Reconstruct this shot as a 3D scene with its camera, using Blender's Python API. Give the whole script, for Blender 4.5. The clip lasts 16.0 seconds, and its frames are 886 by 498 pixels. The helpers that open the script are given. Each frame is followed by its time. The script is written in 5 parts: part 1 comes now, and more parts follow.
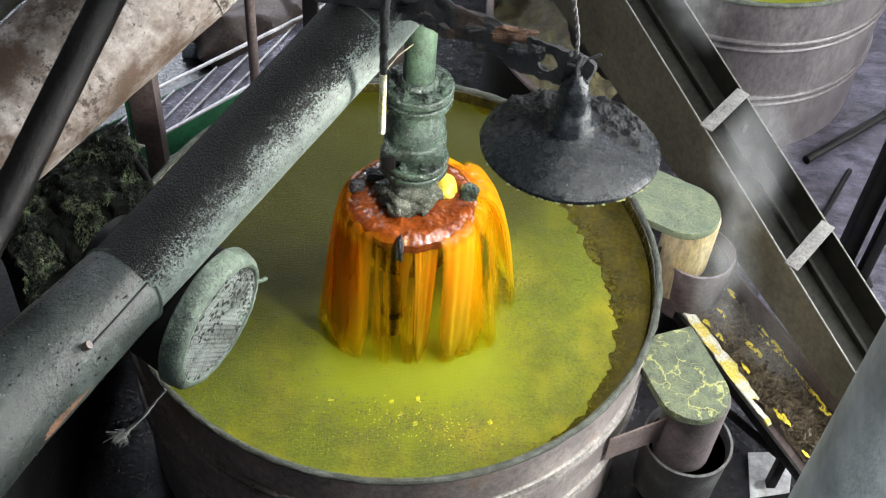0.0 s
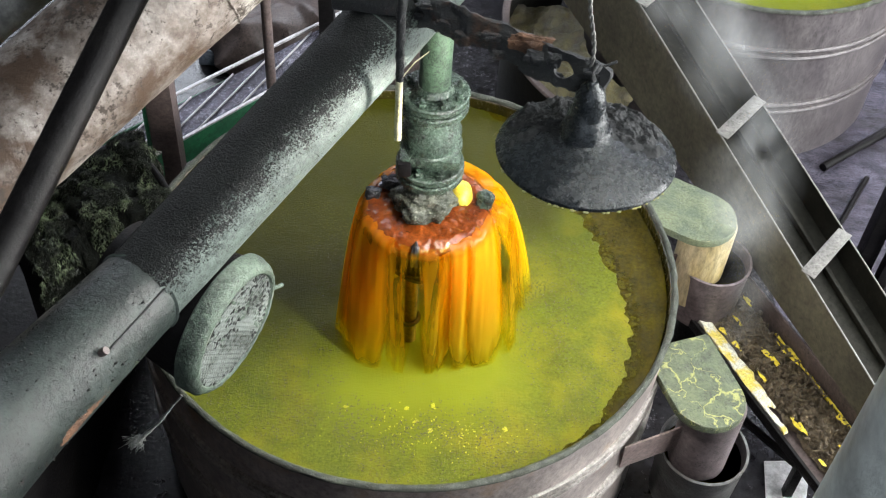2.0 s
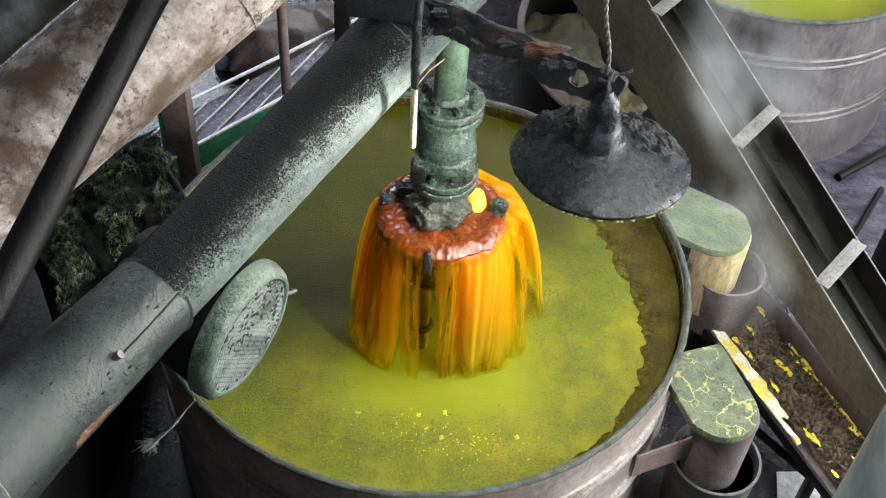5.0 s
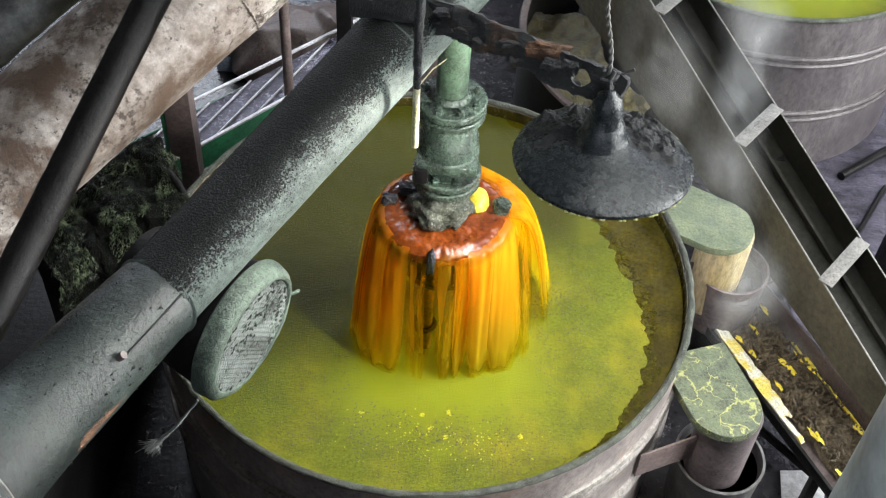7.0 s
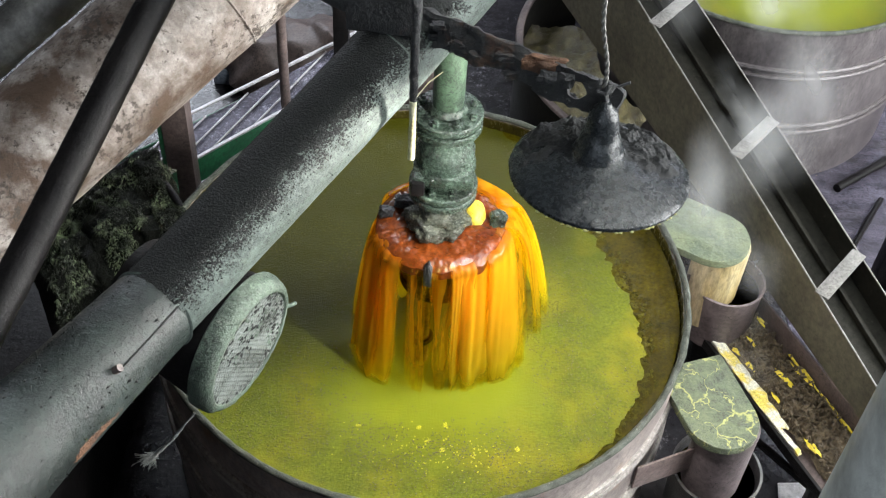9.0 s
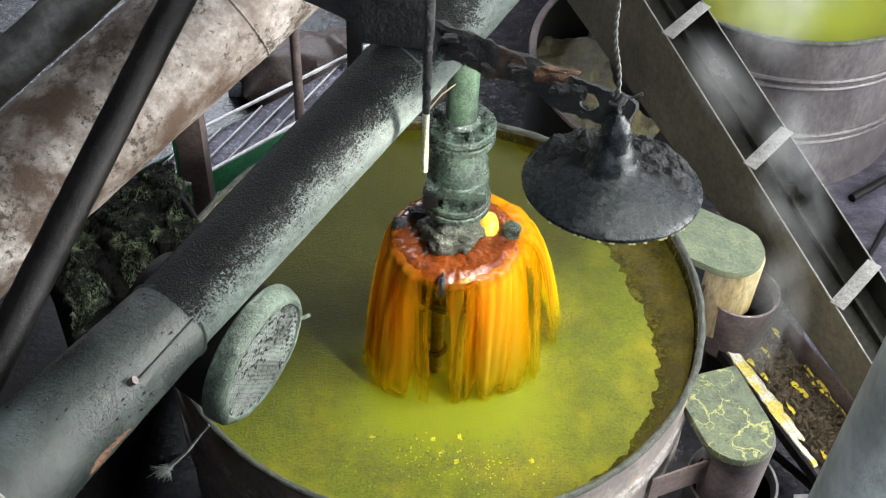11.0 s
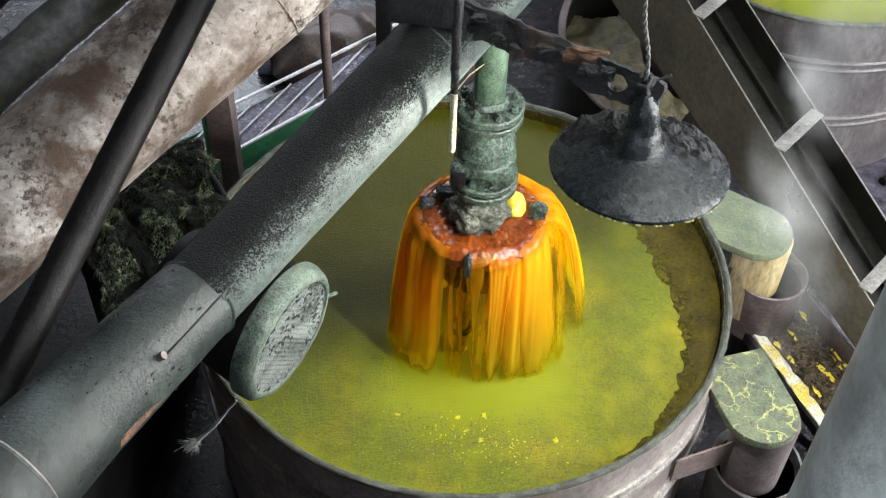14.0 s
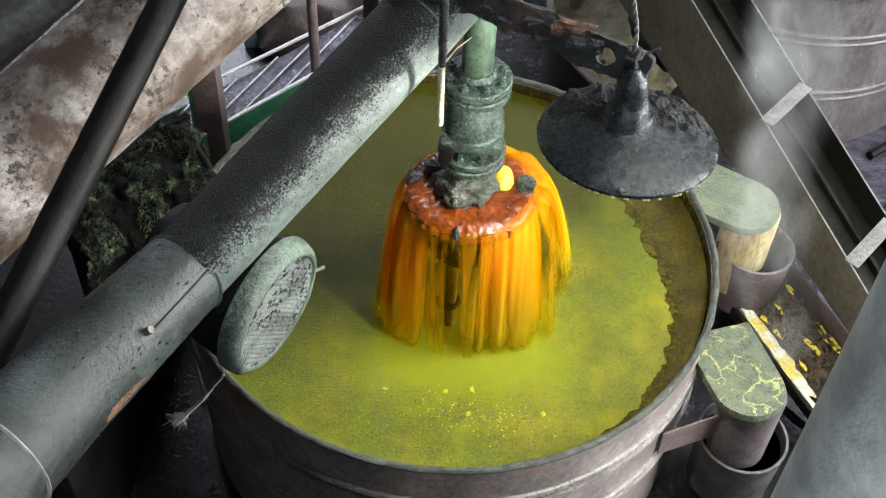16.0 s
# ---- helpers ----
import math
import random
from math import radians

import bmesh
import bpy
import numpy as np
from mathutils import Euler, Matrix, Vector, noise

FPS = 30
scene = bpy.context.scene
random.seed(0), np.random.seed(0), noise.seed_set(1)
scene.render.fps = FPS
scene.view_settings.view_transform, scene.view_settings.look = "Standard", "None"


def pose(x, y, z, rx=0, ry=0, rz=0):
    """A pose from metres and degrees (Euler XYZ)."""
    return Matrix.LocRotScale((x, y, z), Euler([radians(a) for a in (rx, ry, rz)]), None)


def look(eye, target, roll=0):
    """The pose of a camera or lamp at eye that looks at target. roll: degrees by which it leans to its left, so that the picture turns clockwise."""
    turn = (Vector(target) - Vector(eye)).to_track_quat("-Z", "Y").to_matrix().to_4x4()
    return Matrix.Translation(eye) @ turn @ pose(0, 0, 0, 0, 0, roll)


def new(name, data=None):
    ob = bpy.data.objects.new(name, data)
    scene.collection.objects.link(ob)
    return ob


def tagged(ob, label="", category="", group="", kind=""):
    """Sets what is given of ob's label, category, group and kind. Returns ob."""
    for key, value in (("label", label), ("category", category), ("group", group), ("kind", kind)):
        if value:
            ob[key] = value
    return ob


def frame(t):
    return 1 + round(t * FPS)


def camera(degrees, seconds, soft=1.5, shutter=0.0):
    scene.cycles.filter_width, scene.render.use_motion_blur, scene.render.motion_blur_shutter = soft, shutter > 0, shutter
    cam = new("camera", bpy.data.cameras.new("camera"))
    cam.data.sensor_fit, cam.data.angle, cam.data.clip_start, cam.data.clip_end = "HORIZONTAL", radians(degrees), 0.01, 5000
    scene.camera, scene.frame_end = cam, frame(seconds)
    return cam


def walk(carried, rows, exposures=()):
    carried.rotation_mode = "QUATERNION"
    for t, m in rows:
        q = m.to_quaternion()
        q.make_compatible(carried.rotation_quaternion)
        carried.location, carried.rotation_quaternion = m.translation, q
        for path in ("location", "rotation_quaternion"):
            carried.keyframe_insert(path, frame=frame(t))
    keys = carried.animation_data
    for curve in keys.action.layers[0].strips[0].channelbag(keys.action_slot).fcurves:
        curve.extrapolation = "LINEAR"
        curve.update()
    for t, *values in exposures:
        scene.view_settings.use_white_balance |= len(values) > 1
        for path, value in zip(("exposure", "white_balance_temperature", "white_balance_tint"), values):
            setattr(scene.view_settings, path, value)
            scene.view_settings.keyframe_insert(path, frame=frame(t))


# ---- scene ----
cam = camera(42.0, 16.0, soft=1.1)
PATH = [
    (0, (0.114, -2.773, 4.65), (0.142, -1.422, 3.176), 5.1),
    (0.5, (0.113, -2.774, 4.652), (0.129, -1.426, 3.175), 4.7),
    (1, (0.113, -2.775, 4.652), (0.118, -1.413, 3.187), 4.5),
    (1.5, (0.113, -2.775, 4.652), (0.114, -1.413, 3.187), 4.4),
    (2, (0.113, -2.774, 4.651), (0.114, -1.415, 3.183), 4.4),
    (2.5, (0.113, -2.775, 4.652), (0.118, -1.421, 3.18), 4.9),
    (3, (0.112, -2.775, 4.652), (0.124, -1.425, 3.177), 5.2),
    (3.5, (0.113, -2.775, 4.652), (0.118, -1.434, 3.168), 5.0),
    (4, (0.112, -2.776, 4.653), (0.116, -1.426, 3.176), 5.0),
    (4.5, (0.112, -2.776, 4.654), (0.112, -1.415, 3.189), 4.8),
    (5, (0.111, -2.777, 4.655), (0.089, -1.411, 3.194), 4.2),
    (7.5, (0.112, -2.777, 4.655), (0.084, -1.412, 3.194), 3.7),
    (8, (0.112, -2.777, 4.655), (0.086, -1.406, 3.199), 3.4),
    (8.5, (0.113, -2.777, 4.656), (0.09, -1.401, 3.205), 3.7),
    (9, (0.113, -2.778, 4.656), (0.089, -1.396, 3.209), 3.9),
    (11.5, (0.117, -2.781, 4.662), (0.058, -1.386, 3.231), 2.6),
    (12, (0.118, -2.782, 4.663), (0.051, -1.384, 3.234), 2.3),
    (12.5, (0.118, -2.783, 4.664), (0.043, -1.382, 3.239), 2.2),
    (13, (0.118, -2.783, 4.664), (0.064, -1.376, 3.244), 2.3),
    (13.5, (0.116, -2.787, 4.671), (0.013, -1.421, 3.214), 1.5),
    (14, (0.117, -2.787, 4.671), (0.023, -1.424, 3.21), 2.2),
    (14.5, (0.118, -2.788, 4.672), (0.027, -1.408, 3.227), 2.5),
    (15, (0.117, -2.788, 4.673), (0.012, -1.421, 3.217), 2.0),
    (15.5, (0.117, -2.786, 4.67), (0.027, -1.432, 3.201), 2.2),
    (16, (0.117, -2.784, 4.667), (0.048, -1.452, 3.177), 2.9),
]
walk(cam, [(t, look(eye, target, roll)) for t, eye, target, roll in PATH])

# ---- world, light, exposure ----
sky = bpy.data.worlds.new("sky")
scene.world = sky
sky.use_nodes = True
wn = sky.node_tree.nodes
st = wn.new("ShaderNodeTexSky")
st.sky_type, st.sun_disc, st.sun_elevation, st.sun_rotation = "NISHITA", False, radians(40), radians(120)
wn["Background"].inputs["Strength"].default_value = 0.10
sky.node_tree.links.new(st.outputs[0], wn["Background"].inputs["Color"])
scene.view_settings.exposure = 0.15


def opening_light(name, eye, target, sx, sy, watts, colour):
    d = bpy.data.lights.new(name, "AREA")
    d.shape, d.size, d.size_y, d.energy, d.color = "RECTANGLE", sx, sy, watts, colour
    ob = new(name, d)
    ob.matrix_world = look(eye, target)
    return ob


opening_light("daylight_east", (4.75, -0.5, 3.3), (0.0, -0.4, 1.9), 4.0, 2.8, 590, (0.98, 1.0, 1.0))
# two unseen openings, placed so that stair and floor mirror them
opening_light("daylight_north_west", (-2.9, 6.75, 5.2), (-1.0, 0.6, 1.2), 2.6, 3.0, 300, (0.84, 0.90, 1.0))
opening_light("daylight_north_east", (3.85, 6.75, 5.2), (2.0, 1.0, 1.0), 1.5, 3.0, 200, (0.84, 0.88, 1.0))
opening_light("daylight_roof", (2.7, -0.6, 7.4), (0.2, 0.0, 1.6), 2.4, 2.0, 270, (0.96, 1.0, 0.98))
# added bluish fill from behind the camera
opening_light("fill_south", (0.0, -6.9, 5.0), (0.0, 0.0, 2.2), 4.8, 2.6, 110, (0.82, 0.90, 1.0))

# ---- materials ----


# the bulb under the pendant lamp's shade
bulb_light = bpy.data.lights.new("lamp_bulb", "POINT")
bulb_light.energy, bulb_light.color, bulb_light.shadow_soft_size = 58.0, (1.0, 0.97, 0.91), 0.03
new("lamp_bulb", bulb_light).location = (0.418, -0.832, 2.845)


def material(name, c1, c2, scale=6.0, rough=0.6, bump=0.3, metal=0.0, speck=None, speck_scale=60.0, speck_at=0.62,
             stretch=(1, 1, 1), bump_scale=None, fine=None, mid=0.5, width=0.16, stain=None, stain_scale=2.0, stain_at=0.58, spec=0.5):
    m = bpy.data.materials.new(name)
    m.use_nodes = True
    t = m.node_tree
    N, L = t.nodes.new, t.links.new
    b = t.nodes["Principled BSDF"]
    co = N("ShaderNodeTexCoord")
    mp = N("ShaderNodeMapping")
    mp.inputs["Scale"].default_value = stretch
    L(co.outputs["Object"], mp.inputs[0])

    def noise_tex(s, detail=6.0, r=0.6):
        n = N("ShaderNodeTexNoise")
        n.inputs["Scale"].default_value, n.inputs["Detail"].default_value, n.inputs["Roughness"].default_value = s, detail, r
        L(mp.outputs[0], n.inputs["Vector"])
        return n.outputs["Fac"]

    def ramp(fac, lo, hi):
        r = N("ShaderNodeMapRange")
        r.inputs["From Min"].default_value, r.inputs["From Max"].default_value = lo, hi
        L(fac, r.inputs["Value"])
        return r.outputs[0]

    def mix(fac, a, c):
        x = N("ShaderNodeMix")
        x.data_type = "RGBA"
        for sock, v in ((x.inputs["Factor"], fac), (x.inputs["A"], a), (x.inputs["B"], c)):
            if isinstance(v, tuple):
                sock.default_value = (*v, 1)
            elif isinstance(v, float):
                sock.default_value = v
            else:
                L(v, sock)
        return x.outputs["Result"]

    big = noise_tex(scale)
    col = mix(ramp(big, mid - width, mid + width), c1, c2)
    grain = noise_tex(scale * 9, 5.0, 0.7)
    dark = N("ShaderNodeMix")
    dark.data_type, dark.blend_type = "RGBA", "MULTIPLY"
    dark.inputs["Factor"].default_value = 0.75
    L(col, dark.inputs["A"])
    g = N("ShaderNodeCombineColor")
    gr = ramp(grain, 0.2, 0.62)
    for i in range(3):
        L(gr, g.inputs[i])
    L(g.outputs[0], dark.inputs["B"])
    col = dark.outputs["Result"]
    if stain:
        s = noise_tex(stain_scale, 8.0, 0.65)
        col = mix(ramp(s, stain_at - 0.10, stain_at + 0.10), col, stain)
    if speck:
        s = noise_tex(speck_scale * 3.2, 4.0, 0.75)
        w = N("ShaderNodeMath")
        w.operation = "MULTIPLY_ADD"
        L(noise_tex(speck_scale * 0.3, 3.0, 0.6), w.inputs[0])
        w.inputs[1].default_value = 0.5
        L(s, w.inputs[2])
        col = mix(ramp(w.outputs[0], speck_at + 0.20, speck_at + 0.31), col, speck)
    L(col, b.inputs["Base Color"])
    rr = N("ShaderNodeMapRange")
    rr.inputs["To Min"].default_value, rr.inputs["To Max"].default_value = max(0.02, rough - 0.14), min(1.0, rough + min(0.14, rough))
    L(grain, rr.inputs["Value"])
    L(rr.outputs[0], b.inputs["Roughness"])
    b.inputs["Metallic"].default_value = metal
    b.inputs["Specular IOR Level"].default_value = spec
    if bump:
        bp = N("ShaderNodeBump")
        bp.inputs["Strength"].default_value, bp.inputs["Distance"].default_value = bump, 0.01
        L(noise_tex(bump_scale or scale * 5, 8.0, 0.7), bp.inputs["Height"])
        L(bp.outputs[0], b.inputs["Normal"])
    return m


SOOT = (0.012, 0.013, 0.012)
green_pipe = material("grimy_green_paint", (0.026, 0.037, 0.032), (0.011, 0.0155, 0.0145), 6, 0.40, 0.6, 0, (0.006, 0.007, 0.007), 50, 0.67, stain=(0.05, 0.065, 0.06), stain_scale=5, stain_at=0.66, spec=0.4)
soot_pipe = material("sooty_green_pipe", (0.125, 0.155, 0.138), (0.085, 0.106, 0.096), 7, 0.52, 0.3, 0, (0.012, 0.013, 0.0125), 90, 0.60, bump_scale=170, spec=0.3)
lagging = material("weathered_lagging", (0.66, 0.615, 0.575), (0.26, 0.22, 0.195), 4.6, 0.6, 0.5, 0.1, (0.05, 0.038, 0.030), 14, 0.60, stain=(0.085, 0.055, 0.038), stain_scale=5.0, stain_at=0.51)
dark_lagging = material("dark_lagging", (0.17, 0.17, 0.165), (0.030, 0.030, 0.031), 6, 0.45, 0.5, 0.1, (0.17, 0.17, 0.165), 30, 0.70, stain=(0.03, 0.026, 0.022), stain_scale=5, stain_at=0.58)
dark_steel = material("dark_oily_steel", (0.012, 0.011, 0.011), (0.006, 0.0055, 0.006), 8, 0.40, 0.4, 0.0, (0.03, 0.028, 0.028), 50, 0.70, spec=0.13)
black_crud = material("black_oily_crud", (0.016, 0.017, 0.018), (0.045, 0.046, 0.048), 14, 0.42, 1.0, 0, (0.16, 0.16, 0.16), 70, 0.68, stain=(0.24, 0.11, 0.05), stain_scale=5.5, stain_at=0.72, bump_scale=60)
valve_green = material("green_valve_paint", (0.058, 0.092, 0.066), (0.022, 0.036, 0.027), 12, 0.27, 0.7, 0, (0.009, 0.012, 0.009), 70, 0.54)
riser_green = material("green_riser_paint", (0.085, 0.140, 0.088), (0.042, 0.072, 0.046), 10, 0.33, 0.5, 0, (0.012, 0.018, 0.013), 60, 0.54)
lump_mat = material("caked_scum", (0.085, 0.09, 0.066), (0.03, 0.038, 0.026), 16, 0.25, 1.0, 0, (0.26, 0.27, 0.22), 40, 0.68)
lamp_top = material("sooty_enamel", (0.020, 0.024, 0.027), (0.012, 0.0145, 0.0165), 9, 0.27, 0.35, 0, (0.07, 0.075, 0.075), 60, 0.71)
lamp_soot = material("dark_crust", (0.014, 0.015, 0.0155), (0.036, 0.037, 0.038), 22, 0.75, 1.2, 0, bump_scale=80)
tank_out = material("tank_sheet_steel", (0.50, 0.43, 0.395), (0.29, 0.25, 0.235), 5, 0.36, 0.2, 0.3, (0.12, 0.09, 0.07), 30, 0.70, stain=(0.34, 0.20, 0.08), stain_scale=3.0, stain_at=0.66, stretch=(1, 1, 0.8))
hoop_steel = material("worn_hoop_steel", (0.46, 0.42, 0.385), (0.26, 0.235, 0.215), 8, 0.34, 0.25, 0.35, (0.06, 0.05, 0.045), 40, 0.68)
tank_in = material("oil_coated_steel", (0.085, 0.072, 0.014), (0.035, 0.028, 0.007), 5, 0.25, 0.5, 0, stretch=(1, 1, 0.4))
rim_mat = material("crusted_rim", (0.13, 0.145, 0.115), (0.045, 0.05, 0.036), 26, 0.6, 1.2, 0, (0.4, 0.4, 0.36), 80, 0.69)
rust_scab = material("orange_rust", (0.22, 0.105, 0.05), (0.10, 0.05, 0.03), 20, 0.7, 1.0, 0, None, bump_scale=120)
rust_steel = material("brown_rusty_steel", (0.185, 0.14, 0.13), (0.10, 0.075, 0.07), 7, 0.5, 0.4, 0, (0.03, 0.025, 0.022), 40, 0.63)
cup_mat = material("brown_cup_steel", (0.22, 0.18, 0.185), (0.13, 0.105, 0.105), 6, 0.45, 0.3, 0.1, (0.05, 0.04, 0.04), 35, 0.66)
far_tank = material("dull_purple_steel", (0.135, 0.121, 0.122), (0.078, 0.068, 0.073), 5, 0.4, 0.2, 0.1, (0.04, 0.03, 0.03), 30, 0.66, stretch=(1, 1, 0.5))
yellow_oil = material("yellow_oil_film", (0.60, 0.53, 0.36), (0.54, 0.41, 0.16), 7, 0.35, 0.3, 0, (0.16, 0.10, 0.04), 38, 0.70, stretch=(1, 1, 0.3))
spout_foam = material("dull_green_scum", (0.21, 0.245, 0.135), (0.12, 0.155, 0.10), 12, 0.5, 0.9, 0, (0.045, 0.055, 0.035), 60, 0.64, bump_scale=70)
cracked_foam = material("cracked_green_scum", (0.16, 0.19, 0.10), (0.085, 0.11, 0.068), 9, 0.42, 1.0, 0, (0.03, 0.038, 0.024), 60, 0.60, bump_scale=75)
sludge = material("brown_fibre_sludge", (0.070, 0.052, 0.032), (0.21, 0.16, 0.10), 26, 0.32, 1.0, 0, (0.33, 0.27, 0.16), 60, 0.66, bump_scale=80)
bright_oil = material("bright_yellow_grease", (0.84, 0.64, 0.03), (0.88, 0.72, 0.10), 8, 0.3, 0.5)
pale_edge = material("oil_wet_pale_metal", (0.88, 0.86, 0.74), (0.86, 0.70, 0.14), 18, 0.3, 0.4, width=0.06)
# olive panel darkened to hold the shade inside the casing
panel_dark = material("shaded_olive_panel", (0.026, 0.025, 0.020), (0.014, 0.0135, 0.011), 4, 0.55, 0.25, 0, (0.05, 0.046, 0.038), 34, 0.72, spec=0.1)
# near side's copy of it, lifted for light and steam haze
olive_panel = material("hazed_olive_panel", (0.17, 0.157, 0.112), (0.10, 0.092, 0.068), 4, 0.55, 0.25, 0, (0.03, 0.028, 0.02), 34, 0.68)
angle_mat = material("worn_angle_iron", (0.30, 0.29, 0.27), (0.17, 0.165, 0.15), 10, 0.45, 0.4, 0.2, (0.06, 0.05, 0.045), 40, 0.64)
floor_mat = material("wet_concrete_floor", (0.036, 0.034, 0.040), (0.015, 0.0145, 0.018), 2.2, 0.2, 0.45, 0, (0.12, 0.115, 0.13), 12, 0.66, bump_scale=26)
checker = material("wet_checker_plate", (0.22, 0.21, 0.27), (0.10, 0.095, 0.125), 7, 0.24, 0.9, 0.5, (0.45, 0.45, 0.52), 34, 0.62, bump_scale=60)
stair_green = material("green_stringer_paint", (0.025, 0.17, 0.075), (0.02, 0.10, 0.05), 6, 0.4, 0.3, 0, (0.02, 0.03, 0.022), 24, 0.64)
edge_white = material("bright_stair_edge", (0.66, 0.64, 0.67), (0.42, 0.40, 0.40), 12, 0.4, 0.3, 0.3)
# fibre taken near black to hold the shade below the duct's top
fibre_dark = material("oily_fibre_shaded", (0.006, 0.007, 0.005), (0.0025, 0.003, 0.0022), 13, 0.6, 1.2, 0, (0.05, 0.065, 0.035), 60, 0.74, bump_scale=70, spec=0.08)
mesh_mat = material("grey_wire_mesh", (0.30, 0.335, 0.315), (0.17, 0.19, 0.18), 14, 0.4, 0.5, 0, (0.02, 0.024, 0.018), 40, 0.58)
mesh_rim = material("grey_green_rim", (0.125, 0.172, 0.130), (0.055, 0.080, 0.060), 10, 0.5, 0.8, 0, (0.02, 0.024, 0.02), 55, 0.59, bump_scale=80)
rope_mat = material("frayed_grey_rope", (0.42, 0.44, 0.42), (0.2, 0.21, 0.2), 30, 0.7, 0.6)
rod_yellow = material("pale_oily_rod", (0.62, 0.60, 0.42), (0.45, 0.42, 0.20), 14, 0.35, 0.3, 0, (0.10, 0.09, 0.03), 30, 0.66)
wall_mat = material("dim_wall_sheet", (0.05, 0.047, 0.045), (0.03, 0.028, 0.027), 1.5, 0.6, 0.3)
near_rail_mat = material("pale_green_rail_paint", (0.80, 0.84, 0.79), (0.70, 0.75, 0.70), 8, 0.5, 0.2)
# white for the painted daylight on the floor and for the lamp's lining
white_patch = material("daylight_white", (0.90, 0.90, 0.91), (0.82, 0.82, 0.84), 3, 0.4, 0.2)


def foam_material():
    """Yellow-green oil froth: bright where the stream stirs it, shaded by colour on the far half, speckled with dark
    fibre further out.
    """
    m = material("yellow_green_froth", (0.162, 0.188, 0.010), (0.098, 0.120, 0.009), 11.0, 0.32, 0.55, 0, None, bump_scale=130, width=0.25, spec=0.14, stain=(0.21, 0.195, 0.008), stain_scale=3.6, stain_at=0.57)
    t = m.node_tree
    N, L = t.nodes.new, t.links.new
    b = t.nodes["Principled BSDF"]
    src = b.inputs["Base Color"].links[0].from_socket
    co = N("ShaderNodeTexCoord")
    sub = N("ShaderNodeVectorMath")
    sub.operation = "DISTANCE"
    L(co.outputs["Object"], sub.inputs[0])
    sub.inputs[1].default_value = (0.06, -0.34, 0)
    wob = N("ShaderNodeTexNoise")
    wob.inputs["Scale"].default_value = 3.5
    L(co.outputs["Object"], wob.inputs["Vector"])
    add = N("ShaderNodeMath")
    add.operation = "MULTIPLY_ADD"
    L(wob.outputs["Fac"], add.inputs[0])
    add.inputs[1].default_value = 0.3
    L(sub.outputs["Value"], add.inputs[2])
    ring = N("ShaderNodeMapRange")
    ring.inputs["From Min"].default_value, ring.inputs["From Max"].default_value = 0.62, 0.42
    L(add.outputs[0], ring.inputs["Value"])
    stir = N("ShaderNodeMix")
    stir.data_type = "RGBA"
    L(ring.outputs[0], stir.inputs["Factor"])
    L(src, stir.inputs["A"])
    stir.inputs["B"].default_value = (0.176, 0.204, 0.008, 1)
    # shadow over the far half, put into the froth's colour as dark olive
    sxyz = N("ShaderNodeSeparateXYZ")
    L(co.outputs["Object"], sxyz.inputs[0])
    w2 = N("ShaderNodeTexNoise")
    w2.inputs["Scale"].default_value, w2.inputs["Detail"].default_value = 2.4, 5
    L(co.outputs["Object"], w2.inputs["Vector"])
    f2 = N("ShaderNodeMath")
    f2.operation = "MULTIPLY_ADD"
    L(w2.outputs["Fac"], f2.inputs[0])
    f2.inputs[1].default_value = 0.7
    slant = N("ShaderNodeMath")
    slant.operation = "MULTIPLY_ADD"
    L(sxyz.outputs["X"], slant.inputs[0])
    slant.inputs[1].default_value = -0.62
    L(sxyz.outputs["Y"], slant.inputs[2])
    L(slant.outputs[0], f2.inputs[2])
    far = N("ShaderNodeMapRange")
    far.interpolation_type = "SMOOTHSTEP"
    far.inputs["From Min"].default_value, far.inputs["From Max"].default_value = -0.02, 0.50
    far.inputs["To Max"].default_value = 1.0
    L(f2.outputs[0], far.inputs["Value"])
    far_shade = N("ShaderNodeMix")
    far_shade.data_type = "RGBA"
    L(far.outputs[0], far_shade.inputs["Factor"])
    L(stir.outputs["Result"], far_shade.inputs["A"])
    far_shade.inputs["B"].default_value = (0.045, 0.046, 0.0018, 1)
    stir = far_shade
    # fibre specks, in drifts
    patch = N("ShaderNodeTexNoise")
    patch.inputs["Scale"].default_value, patch.inputs["Detail"].default_value = 3.2, 3
    fine = N("ShaderNodeTexNoise")
    fine.inputs["Scale"].default_value, fine.inputs["Detail"].default_value = 120, 4
    for n in (patch, fine):
        L(co.outputs["Object"], n.inputs["Vector"])
    both = N("ShaderNodeMath")
    both.operation = "MULTIPLY_ADD"
    L(patch.outputs["Fac"], both.inputs[0])
    both.inputs[1].default_value = 0.55
    L(fine.outputs["Fac"], both.inputs[2])
    sp = N("ShaderNodeMapRange")
    sp.inputs["From Min"].default_value, sp.inputs["From Max"].default_value = 0.88, 0.98
    L(both.outputs[0], sp.inputs["Value"])
    calm = N("ShaderNodeMath")
    calm.operation = "SUBTRACT"
    calm.use_clamp = True
    L(sp.outputs[0], calm.inputs[0])
    L(ring.outputs[0], calm.inputs[1])
    out = N("ShaderNodeMix")
    out.data_type = "RGBA"
    L(calm.outputs[0], out.inputs["Factor"])
    L(stir.outputs["Result"], out.inputs["A"])
    out.inputs["B"].default_value = (0.10, 0.095, 0.012, 1)
    L(out.outputs["Result"], b.inputs["Base Color"])
    return m


